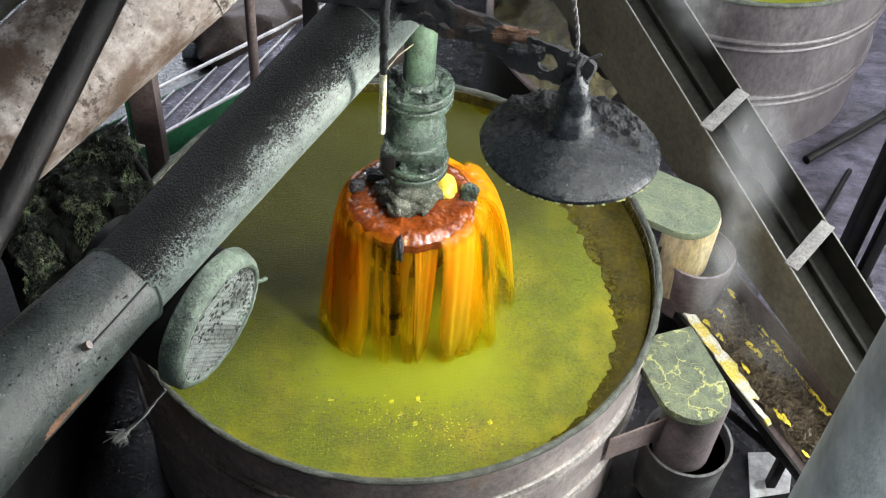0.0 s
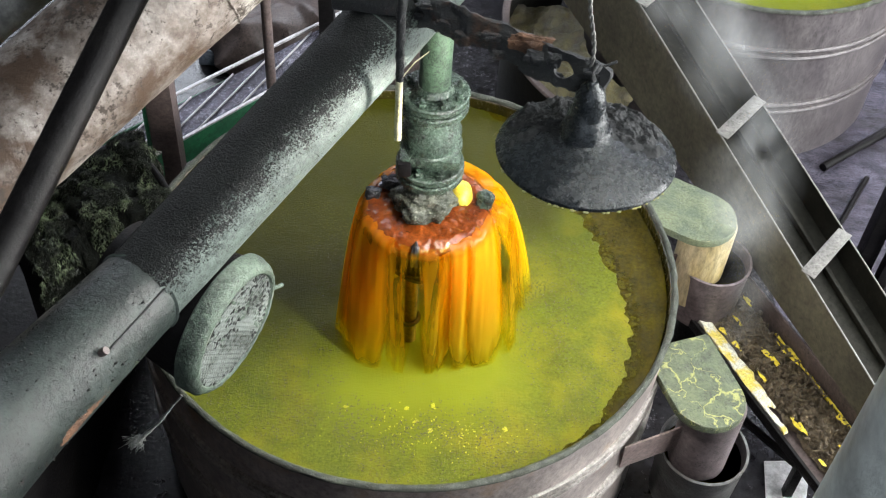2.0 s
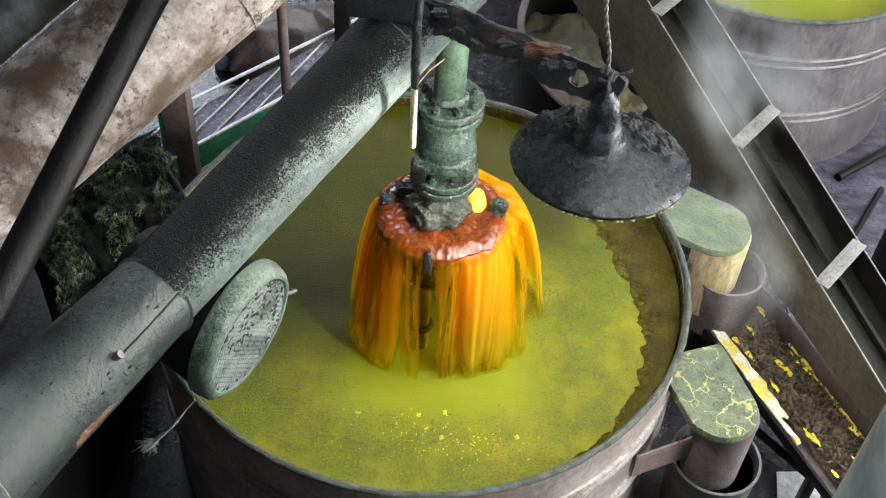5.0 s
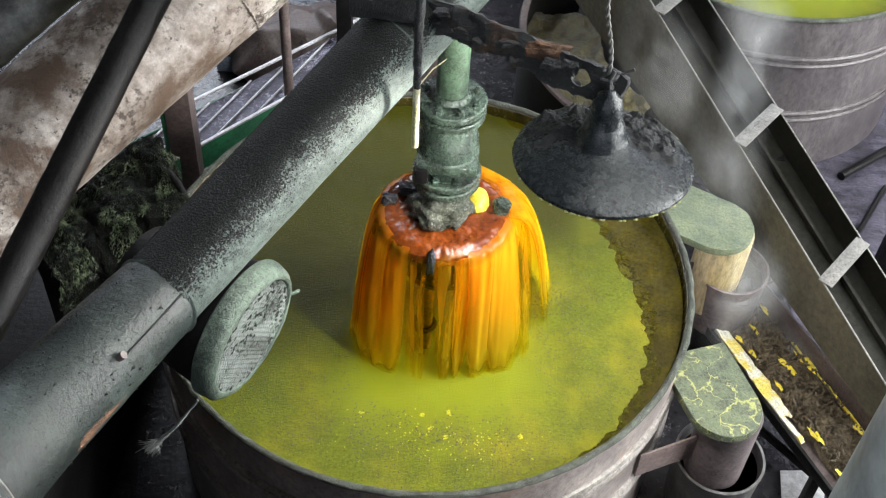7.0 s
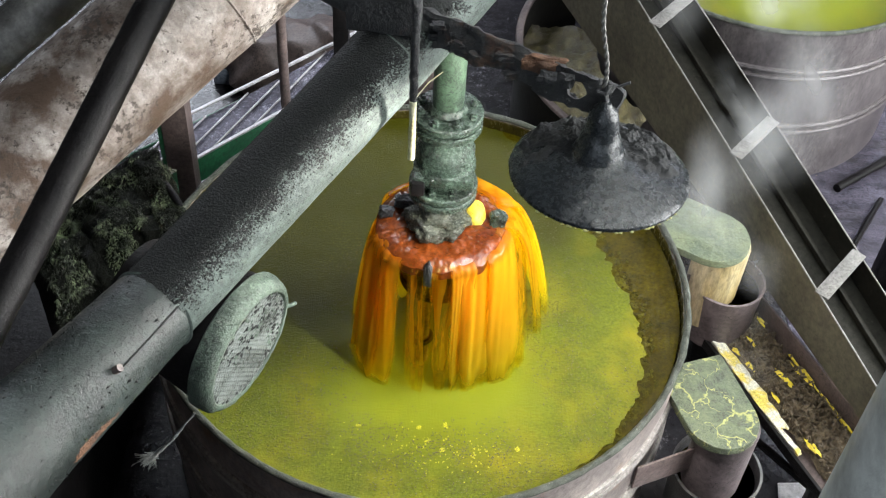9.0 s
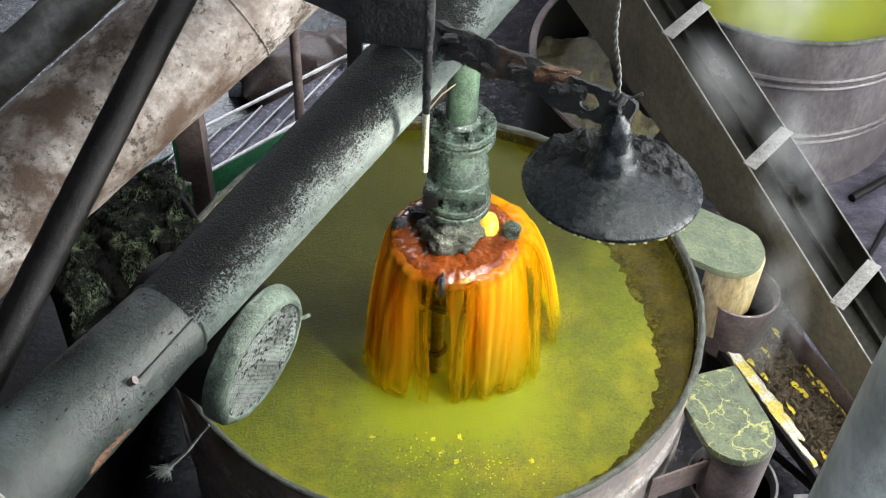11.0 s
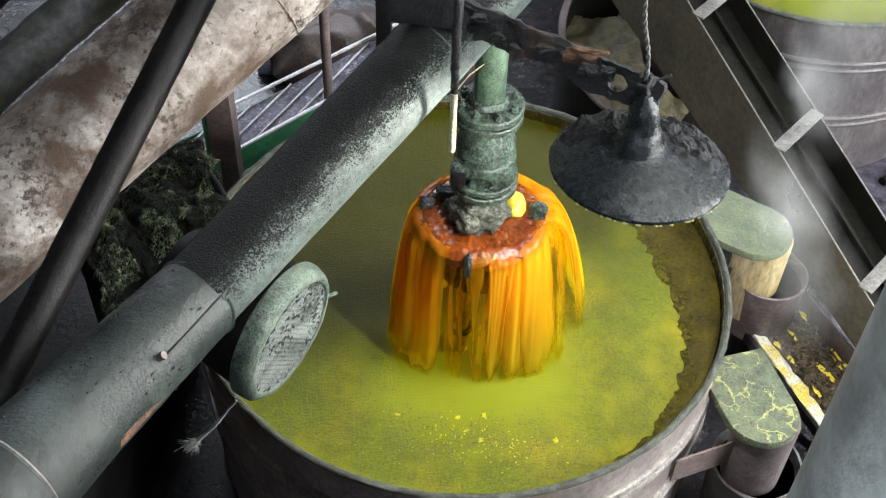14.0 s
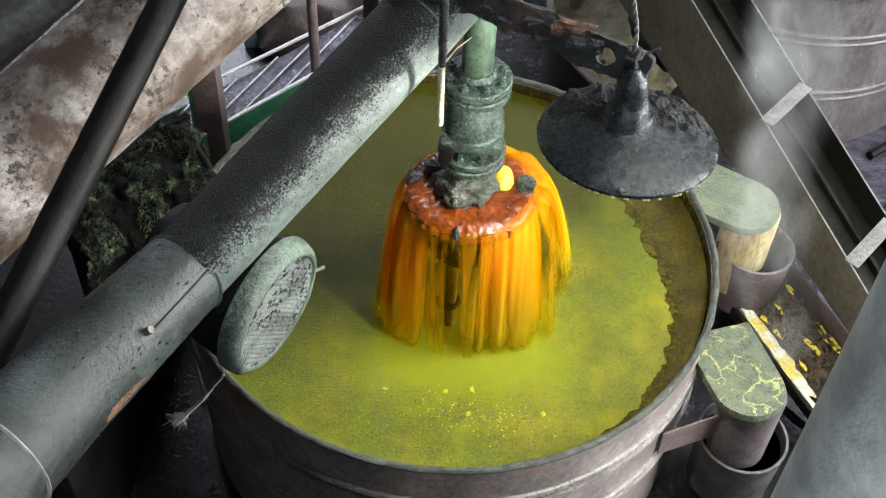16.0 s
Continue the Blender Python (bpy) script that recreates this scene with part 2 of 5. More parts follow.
def stream_material(name, hot, deep, clear):
    """Falling crude oil: glossy orange streaks, let through in part by the light and torn open in places."""
    m = bpy.data.materials.new(name)
    m.use_nodes = True
    t = m.node_tree
    N, L = t.nodes.new, t.links.new
    b = t.nodes["Principled BSDF"]
    co = N("ShaderNodeTexCoord")
    mp = N("ShaderNodeMapping")
    mp.inputs["Scale"].default_value = (1, 1, 0.045)
    L(co.outputs["Object"], mp.inputs[0])
    streak = N("ShaderNodeTexNoise")
    streak.inputs["Scale"].default_value, streak.inputs["Detail"].default_value = 30, 3
    L(mp.outputs[0], streak.inputs["Vector"])
    r = N("ShaderNodeMapRange")
    r.inputs["From Min"].default_value, r.inputs["From Max"].default_value = 0.34, 0.66
    L(streak.outputs["Fac"], r.inputs["Value"])
    x = N("ShaderNodeMix")
    x.data_type = "RGBA"
    x.inputs["A"].default_value, x.inputs["B"].default_value = (*deep, 1), (*hot, 1)
    L(r.outputs[0], x.inputs["Factor"])
    sep = N("ShaderNodeSeparateXYZ")
    L(co.outputs["Object"], sep.inputs[0])
    low = N("ShaderNodeMapRange")
    low.inputs["From Min"].default_value, low.inputs["From Max"].default_value = 2.05, 1.60
    low.inputs["To Max"].default_value = 0.9
    L(sep.outputs["Z"], low.inputs["Value"])
    mixed = N("ShaderNodeMix")
    mixed.data_type = "RGBA"
    L(low.outputs[0], mixed.inputs["Factor"])
    L(x.outputs["Result"], mixed.inputs["A"])
    mixed.inputs["B"].default_value = (0.56, 0.47, 0.014, 1)
    lip = N("ShaderNodeMapRange")
    lip.inputs["From Min"].default_value, lip.inputs["From Max"].default_value = 2.140, 2.186
    lip.inputs["To Max"].default_value = 0.80
    L(sep.outputs["Z"], lip.inputs["Value"])
    red = N("ShaderNodeMix")
    red.data_type = "RGBA"
    L(lip.outputs[0], red.inputs["Factor"])
    L(mixed.outputs["Result"], red.inputs["A"])
    red.inputs["B"].default_value = (0.46, 0.10, 0.010, 1)
    x = red
    L(x.outputs["Result"], b.inputs["Base Color"])
    b.inputs["Roughness"].default_value = 0.25
    b.inputs["Subsurface Weight"].default_value = 0.0
    bp = N("ShaderNodeBump")
    bp.inputs["Strength"].default_value, bp.inputs["Distance"].default_value = 0.3, 0.008
    L(streak.outputs["Fac"], bp.inputs["Height"])
    L(bp.outputs[0], b.inputs["Normal"])
    tl = N("ShaderNodeBsdfTranslucent")
    L(x.outputs["Result"], tl.inputs["Color"])
    a = N("ShaderNodeMixShader")
    a.inputs[0].default_value = 0.68
    L(b.outputs[0], a.inputs[1])
    L(tl.outputs[0], a.inputs[2])
    tr = N("ShaderNodeBsdfTransparent")
    tr.inputs["Color"].default_value = (1, 0.94, 0.55, 1)
    gap = N("ShaderNodeMapRange")
    gap.inputs["From Min"].default_value, gap.inputs["From Max"].default_value = 0.50, 0.34
    gap.inputs["To Max"].default_value = clear
    L(streak.outputs["Fac"], gap.inputs["Value"])
    film = N("ShaderNodeAttribute")
    film.attribute_name = "film"
    inv = N("ShaderNodeMapRange")
    inv.inputs["From Min"].default_value, inv.inputs["From Max"].default_value = 1.0, 0.0
    L(film.outputs["Fac"], inv.inputs["Value"])
    sm = N("ShaderNodeMath")
    sm.operation = "SUBTRACT"
    L(gap.outputs[0], sm.inputs[0])
    sm.inputs[1].default_value = 0.12
    thin = N("ShaderNodeMath")
    thin.operation = "MULTIPLY_ADD"
    thin.use_clamp = True
    L(inv.outputs[0], thin.inputs[0])
    thin.inputs[1].default_value = 1.12
    L(sm.outputs[0], thin.inputs[2])
    c = N("ShaderNodeMixShader")
    L(thin.outputs[0], c.inputs[0])
    L(a.outputs[0], c.inputs[1])
    L(tr.outputs[0], c.inputs[2])
    L(c.outputs[0], t.nodes["Material Output"].inputs["Surface"])
    return m


def steam_material():
    """Thin white vapour that fades to nothing towards the edge of each wisp."""
    m = bpy.data.materials.new("thin_steam")
    m.use_nodes = True
    t = m.node_tree
    N, L = t.nodes.new, t.links.new
    co = N("ShaderNodeTexCoord")
    ln = N("ShaderNodeVectorMath")
    ln.operation = "LENGTH"
    L(co.outputs["Object"], ln.inputs[0])
    fade = N("ShaderNodeMapRange")
    fade.interpolation_type = "SMOOTHSTEP"
    fade.inputs["From Min"].default_value, fade.inputs["From Max"].default_value = 1.0, 0.1
    L(ln.outputs["Value"], fade.inputs["Value"])
    oi = N("ShaderNodeObjectInfo")
    nz = N("ShaderNodeTexNoise")
    nz.noise_dimensions = "4D"
    nz.inputs["Scale"].default_value, nz.inputs["Detail"].default_value = 1.1, 4
    sc = N("ShaderNodeMath")
    sc.operation = "MULTIPLY"
    L(oi.outputs["Random"], sc.inputs[0])
    sc.inputs[1].default_value = 20
    L(sc.outputs[0], nz.inputs["W"])
    L(co.outputs["Object"], nz.inputs["Vector"])
    nr = N("ShaderNodeMapRange")
    nr.inputs["From Min"].default_value, nr.inputs["From Max"].default_value = 0.34, 0.74
    nr.inputs["To Max"].default_value = 0.40
    L(nz.outputs["Fac"], nr.inputs["Value"])
    mu = N("ShaderNodeMath")
    mu.operation = "MULTIPLY"
    L(fade.outputs[0], mu.inputs[0])
    L(nr.outputs[0], mu.inputs[1])
    df, tl, tr = N("ShaderNodeBsdfDiffuse"), N("ShaderNodeBsdfTranslucent"), N("ShaderNodeBsdfTransparent")
    df.inputs["Color"].default_value = tl.inputs["Color"].default_value = (0.9, 0.92, 0.93, 1)
    a, c = N("ShaderNodeMixShader"), N("ShaderNodeMixShader")
    a.inputs[0].default_value = 0.5
    L(df.outputs[0], a.inputs[1])
    L(tl.outputs[0], a.inputs[2])
    L(mu.outputs[0], c.inputs[0])
    L(tr.outputs[0], c.inputs[1])
    L(a.outputs[0], c.inputs[2])
    L(c.outputs[0], t.nodes["Material Output"].inputs["Surface"])
    return m


def veins(m, colour, scale, width):
    """Adds pale cracks to a material, in patches."""
    t = m.node_tree
    N, L = t.nodes.new, t.links.new
    b = t.nodes["Principled BSDF"]
    src = b.inputs["Base Color"].links[0].from_socket
    co = N("ShaderNodeTexCoord")
    wob = N("ShaderNodeTexNoise")
    wob.inputs["Scale"].default_value, wob.inputs["Detail"].default_value = scale * 1.3, 6
    L(co.outputs["Object"], wob.inputs["Vector"])
    off = N("ShaderNodeVectorMath")
    off.operation = "MULTIPLY_ADD"
    L(wob.outputs["Color"], off.inputs[0])
    off.inputs[1].default_value = (0.16, 0.16, 0.0)
    L(co.outputs["Object"], off.inputs[2])
    vo = N("ShaderNodeTexVoronoi")
    vo.feature = "DISTANCE_TO_EDGE"
    vo.voronoi_dimensions = "2D"
    vo.inputs["Scale"].default_value = scale
    L(off.outputs[0], vo.inputs["Vector"])
    pn = N("ShaderNodeTexNoise")
    pn.inputs["Scale"].default_value = scale * 0.6
    L(co.outputs["Object"], pn.inputs["Vector"])
    wide = N("ShaderNodeMapRange")
    wide.inputs["From Min"].default_value, wide.inputs["From Max"].default_value = 0.42, 0.66
    wide.inputs["To Max"].default_value = width
    L(pn.outputs["Fac"], wide.inputs["Value"])
    lt = N("ShaderNodeMapRange")
    lt.interpolation_type = "SMOOTHSTEP"
    lt.inputs["From Max"].default_value = 0.0
    L(vo.outputs["Distance"], lt.inputs["Value"])
    L(wide.outputs[0], lt.inputs["From Min"])
    x = N("ShaderNodeMix")
    x.data_type = "RGBA"
    L(lt.outputs[0], x.inputs["Factor"])
    L(src, x.inputs["A"])
    x.inputs["B"].default_value = (*colour, 1)
    L(x.outputs["Result"], b.inputs["Base Color"])


veins(cracked_foam, (0.36, 0.37, 0.12), 11, 0.14)
froth = foam_material()
dark_oil = material("dark_brown_oil", (0.095, 0.076, 0.003), (0.038, 0.029, 0.0015), 7, 0.10, 0.7, 0, None, bump_scale=40, spec=0.12)
pool_oil = material("red_brown_boiling_oil", (0.19, 0.042, 0.006), (0.085, 0.017, 0.004), 10, 0.05, 0.22, 0, None, bump_scale=45, spec=0.5)
stream = stream_material("orange_oil_stream", (1.0, 0.60, 0.024), (0.94, 0.47, 0.012), 0.20)
thin_stream = stream_material("thin_orange_oil", (0.90, 0.52, 0.02), (0.74, 0.40, 0.008), 0.75)
steam = steam_material()

# ---- building helpers ----


def mesh_of(bm, name, smooth=True):
    me = bpy.data.meshes.new(name)
    bm.to_mesh(me)
    bm.free()
    if smooth:
        for p in me.polygons:
            p.use_smooth = True
    return me


def part(name, bm, mat, parent=None, label="", smooth=True):
    me = mesh_of(bm, name, smooth)
    me.materials.append(mat)
    ob = new(name, me)
    ob.parent = parent
    if label:
        ob["label"] = label
    if smooth:
        me.set_sharp_from_angle(angle=radians(40))
    return ob


def thing(name, at, label, category, group="", kind=""):
    ob = new(name)
    ob.location = at
    ob.empty_display_size = 0.05
    return tagged(ob, label, category, group, kind)


def grid(bm, rows, close_u=False, close_v=False):
    vs = [[bm.verts.new(p) for p in r] for r in rows]
    n, k = len(vs), len(vs[0])
    for i in range(n if close_v else n - 1):
        for j in range(k if close_u else k - 1):
            a, b, c, d = vs[i][j], vs[i][(j + 1) % k], vs[(i + 1) % n][(j + 1) % k], vs[(i + 1) % n][j]
            bm.faces.new((a, b, c, d))
    return vs


def revolve(profile, seg=48, rough=0.0, freq=9.0, centre=(0, 0, 0), closed=False, bm=None):
    """Turn (radius, height) pairs about z; rough moves the surface by fractal noise."""
    bm = bm or bmesh.new()
    rows = []
    for r, z in profile:
        row = []
        for i in range(seg):
            a = 2 * math.pi * i / seg
            p = Vector((r * math.cos(a), r * math.sin(a), z))
            if rough:
                k = noise.fractal(p * freq, 1.0, 2.0, 3) * rough
                p += Vector((math.cos(a), math.sin(a), 0.6)) * k
            row.append(p + Vector(centre))
        rows.append(row)
    vs = grid(bm, rows, close_u=True, close_v=closed)
    if not closed:
        for r, flip in ((vs[0], True), (vs[-1], False)):
            if profile[0 if flip else -1][0] > 1e-4:
                bm.faces.new(reversed(r) if flip else r)
    bmesh.ops.remove_doubles(bm, verts=bm.verts, dist=1e-5)
    bmesh.ops.recalc_face_normals(bm, faces=bm.faces)
    return bm


def tube(points, radii, seg=32, rough=0.0, freq=14.0, bm=None, step=0.0, cap=True):
    """A pipe along a polyline, ring by ring; step subdivides it for the roughness."""
    bm = bm or bmesh.new()
    pts, rad = [Vector(p) for p in points], list(radii) if isinstance(radii, (list, tuple)) else [radii] * len(points)
    if step:
        np_, nr_ = [pts[0]], [rad[0]]
        for i in range(len(pts) - 1):
            n = max(1, int((pts[i + 1] - pts[i]).length / step))
            for j in range(1, n + 1):
                np_.append(pts[i].lerp(pts[i + 1], j / n))
                nr_.append(rad[i] + (rad[i + 1] - rad[i]) * j / n)
        pts, rad = np_, nr_
    rows = []
    side = None
    for i, p in enumerate(pts):
        d = (pts[min(i + 1, len(pts) - 1)] - pts[max(i - 1, 0)]).normalized()
        if side is None:
            side = d.orthogonal().normalized()
        side = (side - d * side.dot(d)).normalized()
        up = d.cross(side)
        row = []
        for j in range(seg):
            a = 2 * math.pi * j / seg
            o = side * math.cos(a) + up * math.sin(a)
            k = noise.fractal((p + o * rad[i]) * freq, 1.0, 2.0, 4) * rough if rough else 0
            row.append(p + o * (rad[i] + k))
        rows.append(row)
    vs = grid(bm, rows, close_u=True)
    if cap:
        bm.faces.new(reversed(vs[0]))
        bm.faces.new(vs[-1])
    bmesh.ops.recalc_face_normals(bm, faces=bm.faces)
    return bm


def box(lo, hi, bevel=0.0, bm=None, m=None):
    bm = bm or bmesh.new()
    c = [(a + b) / 2 for a, b in zip(lo, hi)]
    s = [b - a for a, b in zip(lo, hi)]
    made = bmesh.ops.create_cube(bm, size=1, matrix=Matrix.Translation(c) @ Matrix.Diagonal((*s, 1)))
    if bevel:
        es = list({e for v in made["verts"] for e in v.link_edges})
        bmesh.ops.bevel(bm, geom=es, offset=bevel, segments=2, affect="EDGES", profile=0.6)
    if m is not None:
        bmesh.ops.transform(bm, matrix=m, verts=bm.verts)
    return bm


def bar(a, b, width, thick, up=(0, 0, 1), bevel=0.002, rough=0.0, n=1, bm=None):
    """A flat bar from a to b: width along up, thick across."""
    a, b = Vector(a), Vector(b)
    d = (b - a)
    x = d.normalized()
    y = Vector(up).cross(x).normalized()
    z = x.cross(y)
    m = Matrix((x, y, z)).transposed().to_4x4()
    m.translation = (a + b) / 2
    t = box((-d.length / 2, -thick / 2, -width / 2), (d.length / 2, thick / 2, width / 2), bevel)
    if rough:
        bmesh.ops.subdivide_edges(t, edges=[e for e in t.edges if e.calc_length() > 0.03], cuts=n, use_grid_fill=True)
        for v in t.verts:
            k = noise.noise_vector((m @ v.co) * 26) * rough + noise.noise_vector((m @ v.co) * 70) * rough * 0.5
            v.co += k
    bmesh.ops.transform(t, matrix=m, verts=t.verts)
    if bm is None:
        return t
    me = bpy.data.meshes.new("tmp")
    t.to_mesh(me)
    t.free()
    bm.from_mesh(me)
    bpy.data.meshes.remove(me)
    return bm


def quad_prism(corners, thick, bm=None):
    """A plate whose upper face has the given corners, thick downwards."""
    bm = bm or bmesh.new()
    top = [bm.verts.new(c) for c in corners]
    low = [bm.verts.new(Vector(c) - Vector((0, 0, thick))) for c in corners]
    bm.faces.new(top)
    bm.faces.new(reversed(low))
    n = len(top)
    for i in range(n):
        bm.faces.new((top[i], low[i], low[(i + 1) % n], top[(i + 1) % n]))
    bmesh.ops.recalc_face_normals(bm, faces=bm.faces)
    return bm


# ---- large structure ----
FLOOR, RIM, LEVEL = 0.75, 1.60, 1.55
tagged(part("floor", box((-7, -7, FLOOR - 0.2), (7, 9, FLOOR)), floor_mat, smooth=False), "wet dark concrete mill floor", "floor", kind="structure")


def wall_with_opening(name, axis, at, span, z, hole, hz, label):
    """A wall of sheet in four pieces round an opening; axis is the way it faces."""
    bm = bmesh.new()
    for s, zz in (((span[0], hole[0]), z), ((hole[1], span[1]), z), (hole, (z[0], hz[0])), (hole, (hz[1], z[1]))):
        if axis == "x":
            box((at, s[0], zz[0]), (at + 0.12, s[1], zz[1]), bm=bm)
        else:
            box((s[0], at, zz[0]), (s[1], at + 0.12, zz[1]), bm=bm)
    tagged(part(name, bm, wall_mat, smooth=False), label, "wall", kind="structure")


wall_with_opening("wall_east", "x", 4.8, (-7, 7), (FLOOR, 7.6), (-2.6, 1.8), (1.8, 4.8), "dim steel sheet wall with a wide opening")
# unseen wall; its closed middle keeps reflected sky off the oil
bm = bmesh.new()
for x0, x1, z0, z1 in ((-7, -4.3, FLOOR, 7.6), (-1.5, 3.0, FLOOR, 7.6), (4.65, 4.8, FLOOR, 7.6), (-4.3, -1.5, FLOOR, 3.6), (3.0, 4.65, FLOOR, 3.6), (-4.3, -1.5, 6.8, 7.6), (3.0, 4.65, 6.8, 7.6)):
    box((x0, 6.9, z0), (x1, 7.02, z1), bm=bm)
tagged(part("wall_north", bm, wall_mat, smooth=False), "unseen dim sheet wall, its two openings set to keep glare off the oil", "wall", kind="structure")
tagged(part("wall_west", box((-7.12, -7, FLOOR), (-7, 7, 7.6)), wall_mat, smooth=False), "dim steel sheet wall", "wall", kind="structure")
# unseen wall, opened only to admit the added fill
bm = bmesh.new()
for x0, x1, z0, z1 in ((-7, -2.5, FLOOR, 7.6), (2.5, 4.8, FLOOR, 7.6), (-2.5, 2.5, FLOOR, 3.6), (-2.5, 2.5, 6.4, 7.6)):
    box((x0, -7.12, z0), (x1, -7.0, z1), bm=bm)
tagged(part("wall_south", bm, wall_mat, smooth=False), "unseen sheet wall with an opening made for the fill lamp", "wall", kind="structure")
bm = bmesh.new()
for lo, hi in (((-7, -7), (1.4, 7)), ((4.0, -7), (4.9, 7)), ((1.4, -7), (4.0, -1.7)), ((1.4, 0.5), (4.0, 7))):
    box((*lo, 7.5), (*hi, 7.6), bm=bm)
tagged(part("ceiling", bm, wall_mat, smooth=False), "dim sheet roof with a skylight", "ceiling", kind="structure")

# ---- the main tank ----


def tank(x, y, r, label, hoops, rim=RIM, mat=tank_out):
    t = thing("settling_tank", (x, y, 0), label, "tank", "open oil tanks")
    wall = part("wall", revolve([(r, FLOOR), (r, 0.95), (r, 1.15), (r, rim - 0.008), (r - 0.012, rim - 0.008), (r - 0.012, 1.1), (r - 0.012, FLOOR)], 128, closed=True), mat, t)
    part("lining", revolve([(r - 0.0125, rim - 0.012), (r - 0.0165, rim - 0.014), (r - 0.0165, 1.0), (r - 0.0125, 1.0)], 128, closed=True), tank_in, t, "inner wall coated with brown oil")
    prof = [(r - 0.004 + 0.012 * math.cos(a), rim + 0.012 * math.sin(a)) for a in [i * math.pi / 5 for i in range(10)]]
    part("rim", revolve(prof, 200, rough=0.004, freq=24, closed=True), mat if mat is panel_dark else rim_mat, t, "rounded rim crusted with dried scum")
    for z in hoops:
        for dz in (0, -0.040):
            p = [(r - 0.003 + 0.018 * math.cos(a), z + dz + 0.014 * math.sin(a)) for a in [i * math.pi / 4 for i in range(8)]]
            part("hoop", revolve(p, 128, closed=True), hoop_steel if mat is tank_out else mat, t)
    return t


main_tank = tank(0, 0, 0.950, "round open steel tank of yellow-green oil", (1.415, 1.16))
tank_b = tank(1.558, 2.411, 0.80, "round open steel tank half hidden in steam", (1.434, 1.110), rim=1.645, mat=far_tank)


def catch_basin(cx, cy, r, a0, a1, rim, bed):
    """An open basin whose round wall stops against the conveyor casing, with a bed of oily debris."""
    t = thing("catch_basin", (cx, cy, 0), "dark round-walled basin with brown-green oily debris inside", "basin")
    n = 60
    ang = [radians(a0 + (a1 - a0) * i / n) for i in range(n + 1)]
    for name, prof, mat in (("wall", [(r, FLOOR), (r, rim), (r - 0.012, rim), (r - 0.012, FLOOR)], panel_dark),
                            ("rim", [(r - 0.006 + 0.02 * math.cos(k * math.pi / 4), rim + 0.014 * math.sin(k * math.pi / 4)) for k in range(8)], rust_steel)):
        bm = bmesh.new()
        arc = [radians(a0 - 28 + (a1 - a0 + 28) * i / n) for i in range(n + 1)]
        rows = [[Vector((q * math.cos(a), q * math.sin(a), z)) for q, z in prof] for a in arc]
        grid(bm, rows, close_u=True)
        bmesh.ops.recalc_face_normals(bm, faces=bm.faces)
        part(name, bm, mat, t)
    bm = bmesh.new()
    rows = []
    for a in ang:
        e = Vector(((r - 0.014) * math.cos(a), (r - 0.014) * math.sin(a), 0))
        row = []
        for k in range(41):
            p = e * (1 - 0.42 * k / 40)
            p.z = bed + 0.10 * (k / 40) + 0.035 * noise.fractal(p * 7, 0.8, 2.1, 5)
            row.append(p)
        rows.append(row)
    grid(bm, rows)
    bmesh.ops.recalc_face_normals(bm, faces=bm.faces)
    part("debris_bed", bm, debris, t, "brown-green oily debris")
    return t


debris = material("oily_debris", (0.17, 0.145, 0.055), (0.06, 0.05, 0.026), 8, 0.4, 1.0, 0, (0.22, 0.20, 0.10), 30, 0.66, stretch=(2.5, 1, 1), bump_scale=50)
catch_basin(1.277, 1.983, 0.945, 158, 236, 1.25, 1.08)

# ---- what the tanks hold ----


def disc(r_of, n=180, rings=28, thick=0.02, wave=0.0015, inner=0.0):
    """A round sheet of liquid with an outline r_of(angle), a little uneven."""
    bm = bmesh.new()
    rows = []
    for k in range(rings + 1):
        f = inner + (1 - inner) * k / rings
        row = []
        for i in range(n):
            a = 2 * math.pi * i / n
            r = r_of(a) * f
            p = Vector((r * math.cos(a), r * math.sin(a), 0))
            p.z = noise.fractal(p * 9, 1.0, 2.0, 4) * wave
            row.append(p)
        rows.append(row)
    low = [[Vector((p.x, p.y, -thick)) for p in rows[-1]]]
    grid(bm, rows + low, close_u=True)
    bmesh.ops.remove_doubles(bm, verts=bm.verts, dist=1e-5)
    bmesh.ops.recalc_face_normals(bm, faces=bm.faces)
    return bm


def surface(name, bm, mat, at, label, category):
    ob = part(name, bm, mat)
    ob.location = at
    return tagged(ob, label, category)


surface("tank_oil", disc(lambda a: 0.928, 120, 20, 0.3), dark_oil, (0, 0, LEVEL - 0.004), "dark brown oil surface in the tank", "oil")


def froth_edge(a):
    """The froth reaches the rim but on the east side, where it stops in a ragged bay."""
    d = math.degrees(math.atan2(math.sin(a), math.cos(a)))
    keys = ((-180, 0.928), (-56, 0.928), (-46, 0.905), (-33, 0.885), (-17, 0.828), (-3, 0.765), (10, 0.71), (22, 0.70), (34, 0.72), (52, 0.80), (70, 0.90), (80, 0.928), (180, 0.928))
    for (a0, r0), (a1, r1) in zip(keys, keys[1:]):
        if a0 <= d <= a1:
            r = r0 + (r1 - r0) * (d - a0) / (a1 - a0)
            break
    if -54 < d < 76:
        p = Vector((math.cos(a), math.sin(a), 0))
        r += noise.fractal(p * 14, 0.9, 2.1, 5) * 0.022 - 0.006
    return min(r, 0.928)


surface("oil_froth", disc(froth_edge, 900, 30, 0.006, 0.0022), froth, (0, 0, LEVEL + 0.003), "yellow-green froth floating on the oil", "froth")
surface("oil_froth", disc(lambda a: 0.782, 90, 12, 0.1), froth, (1.558, 2.411, 1.605), "pale green froth in the far tank", "froth")


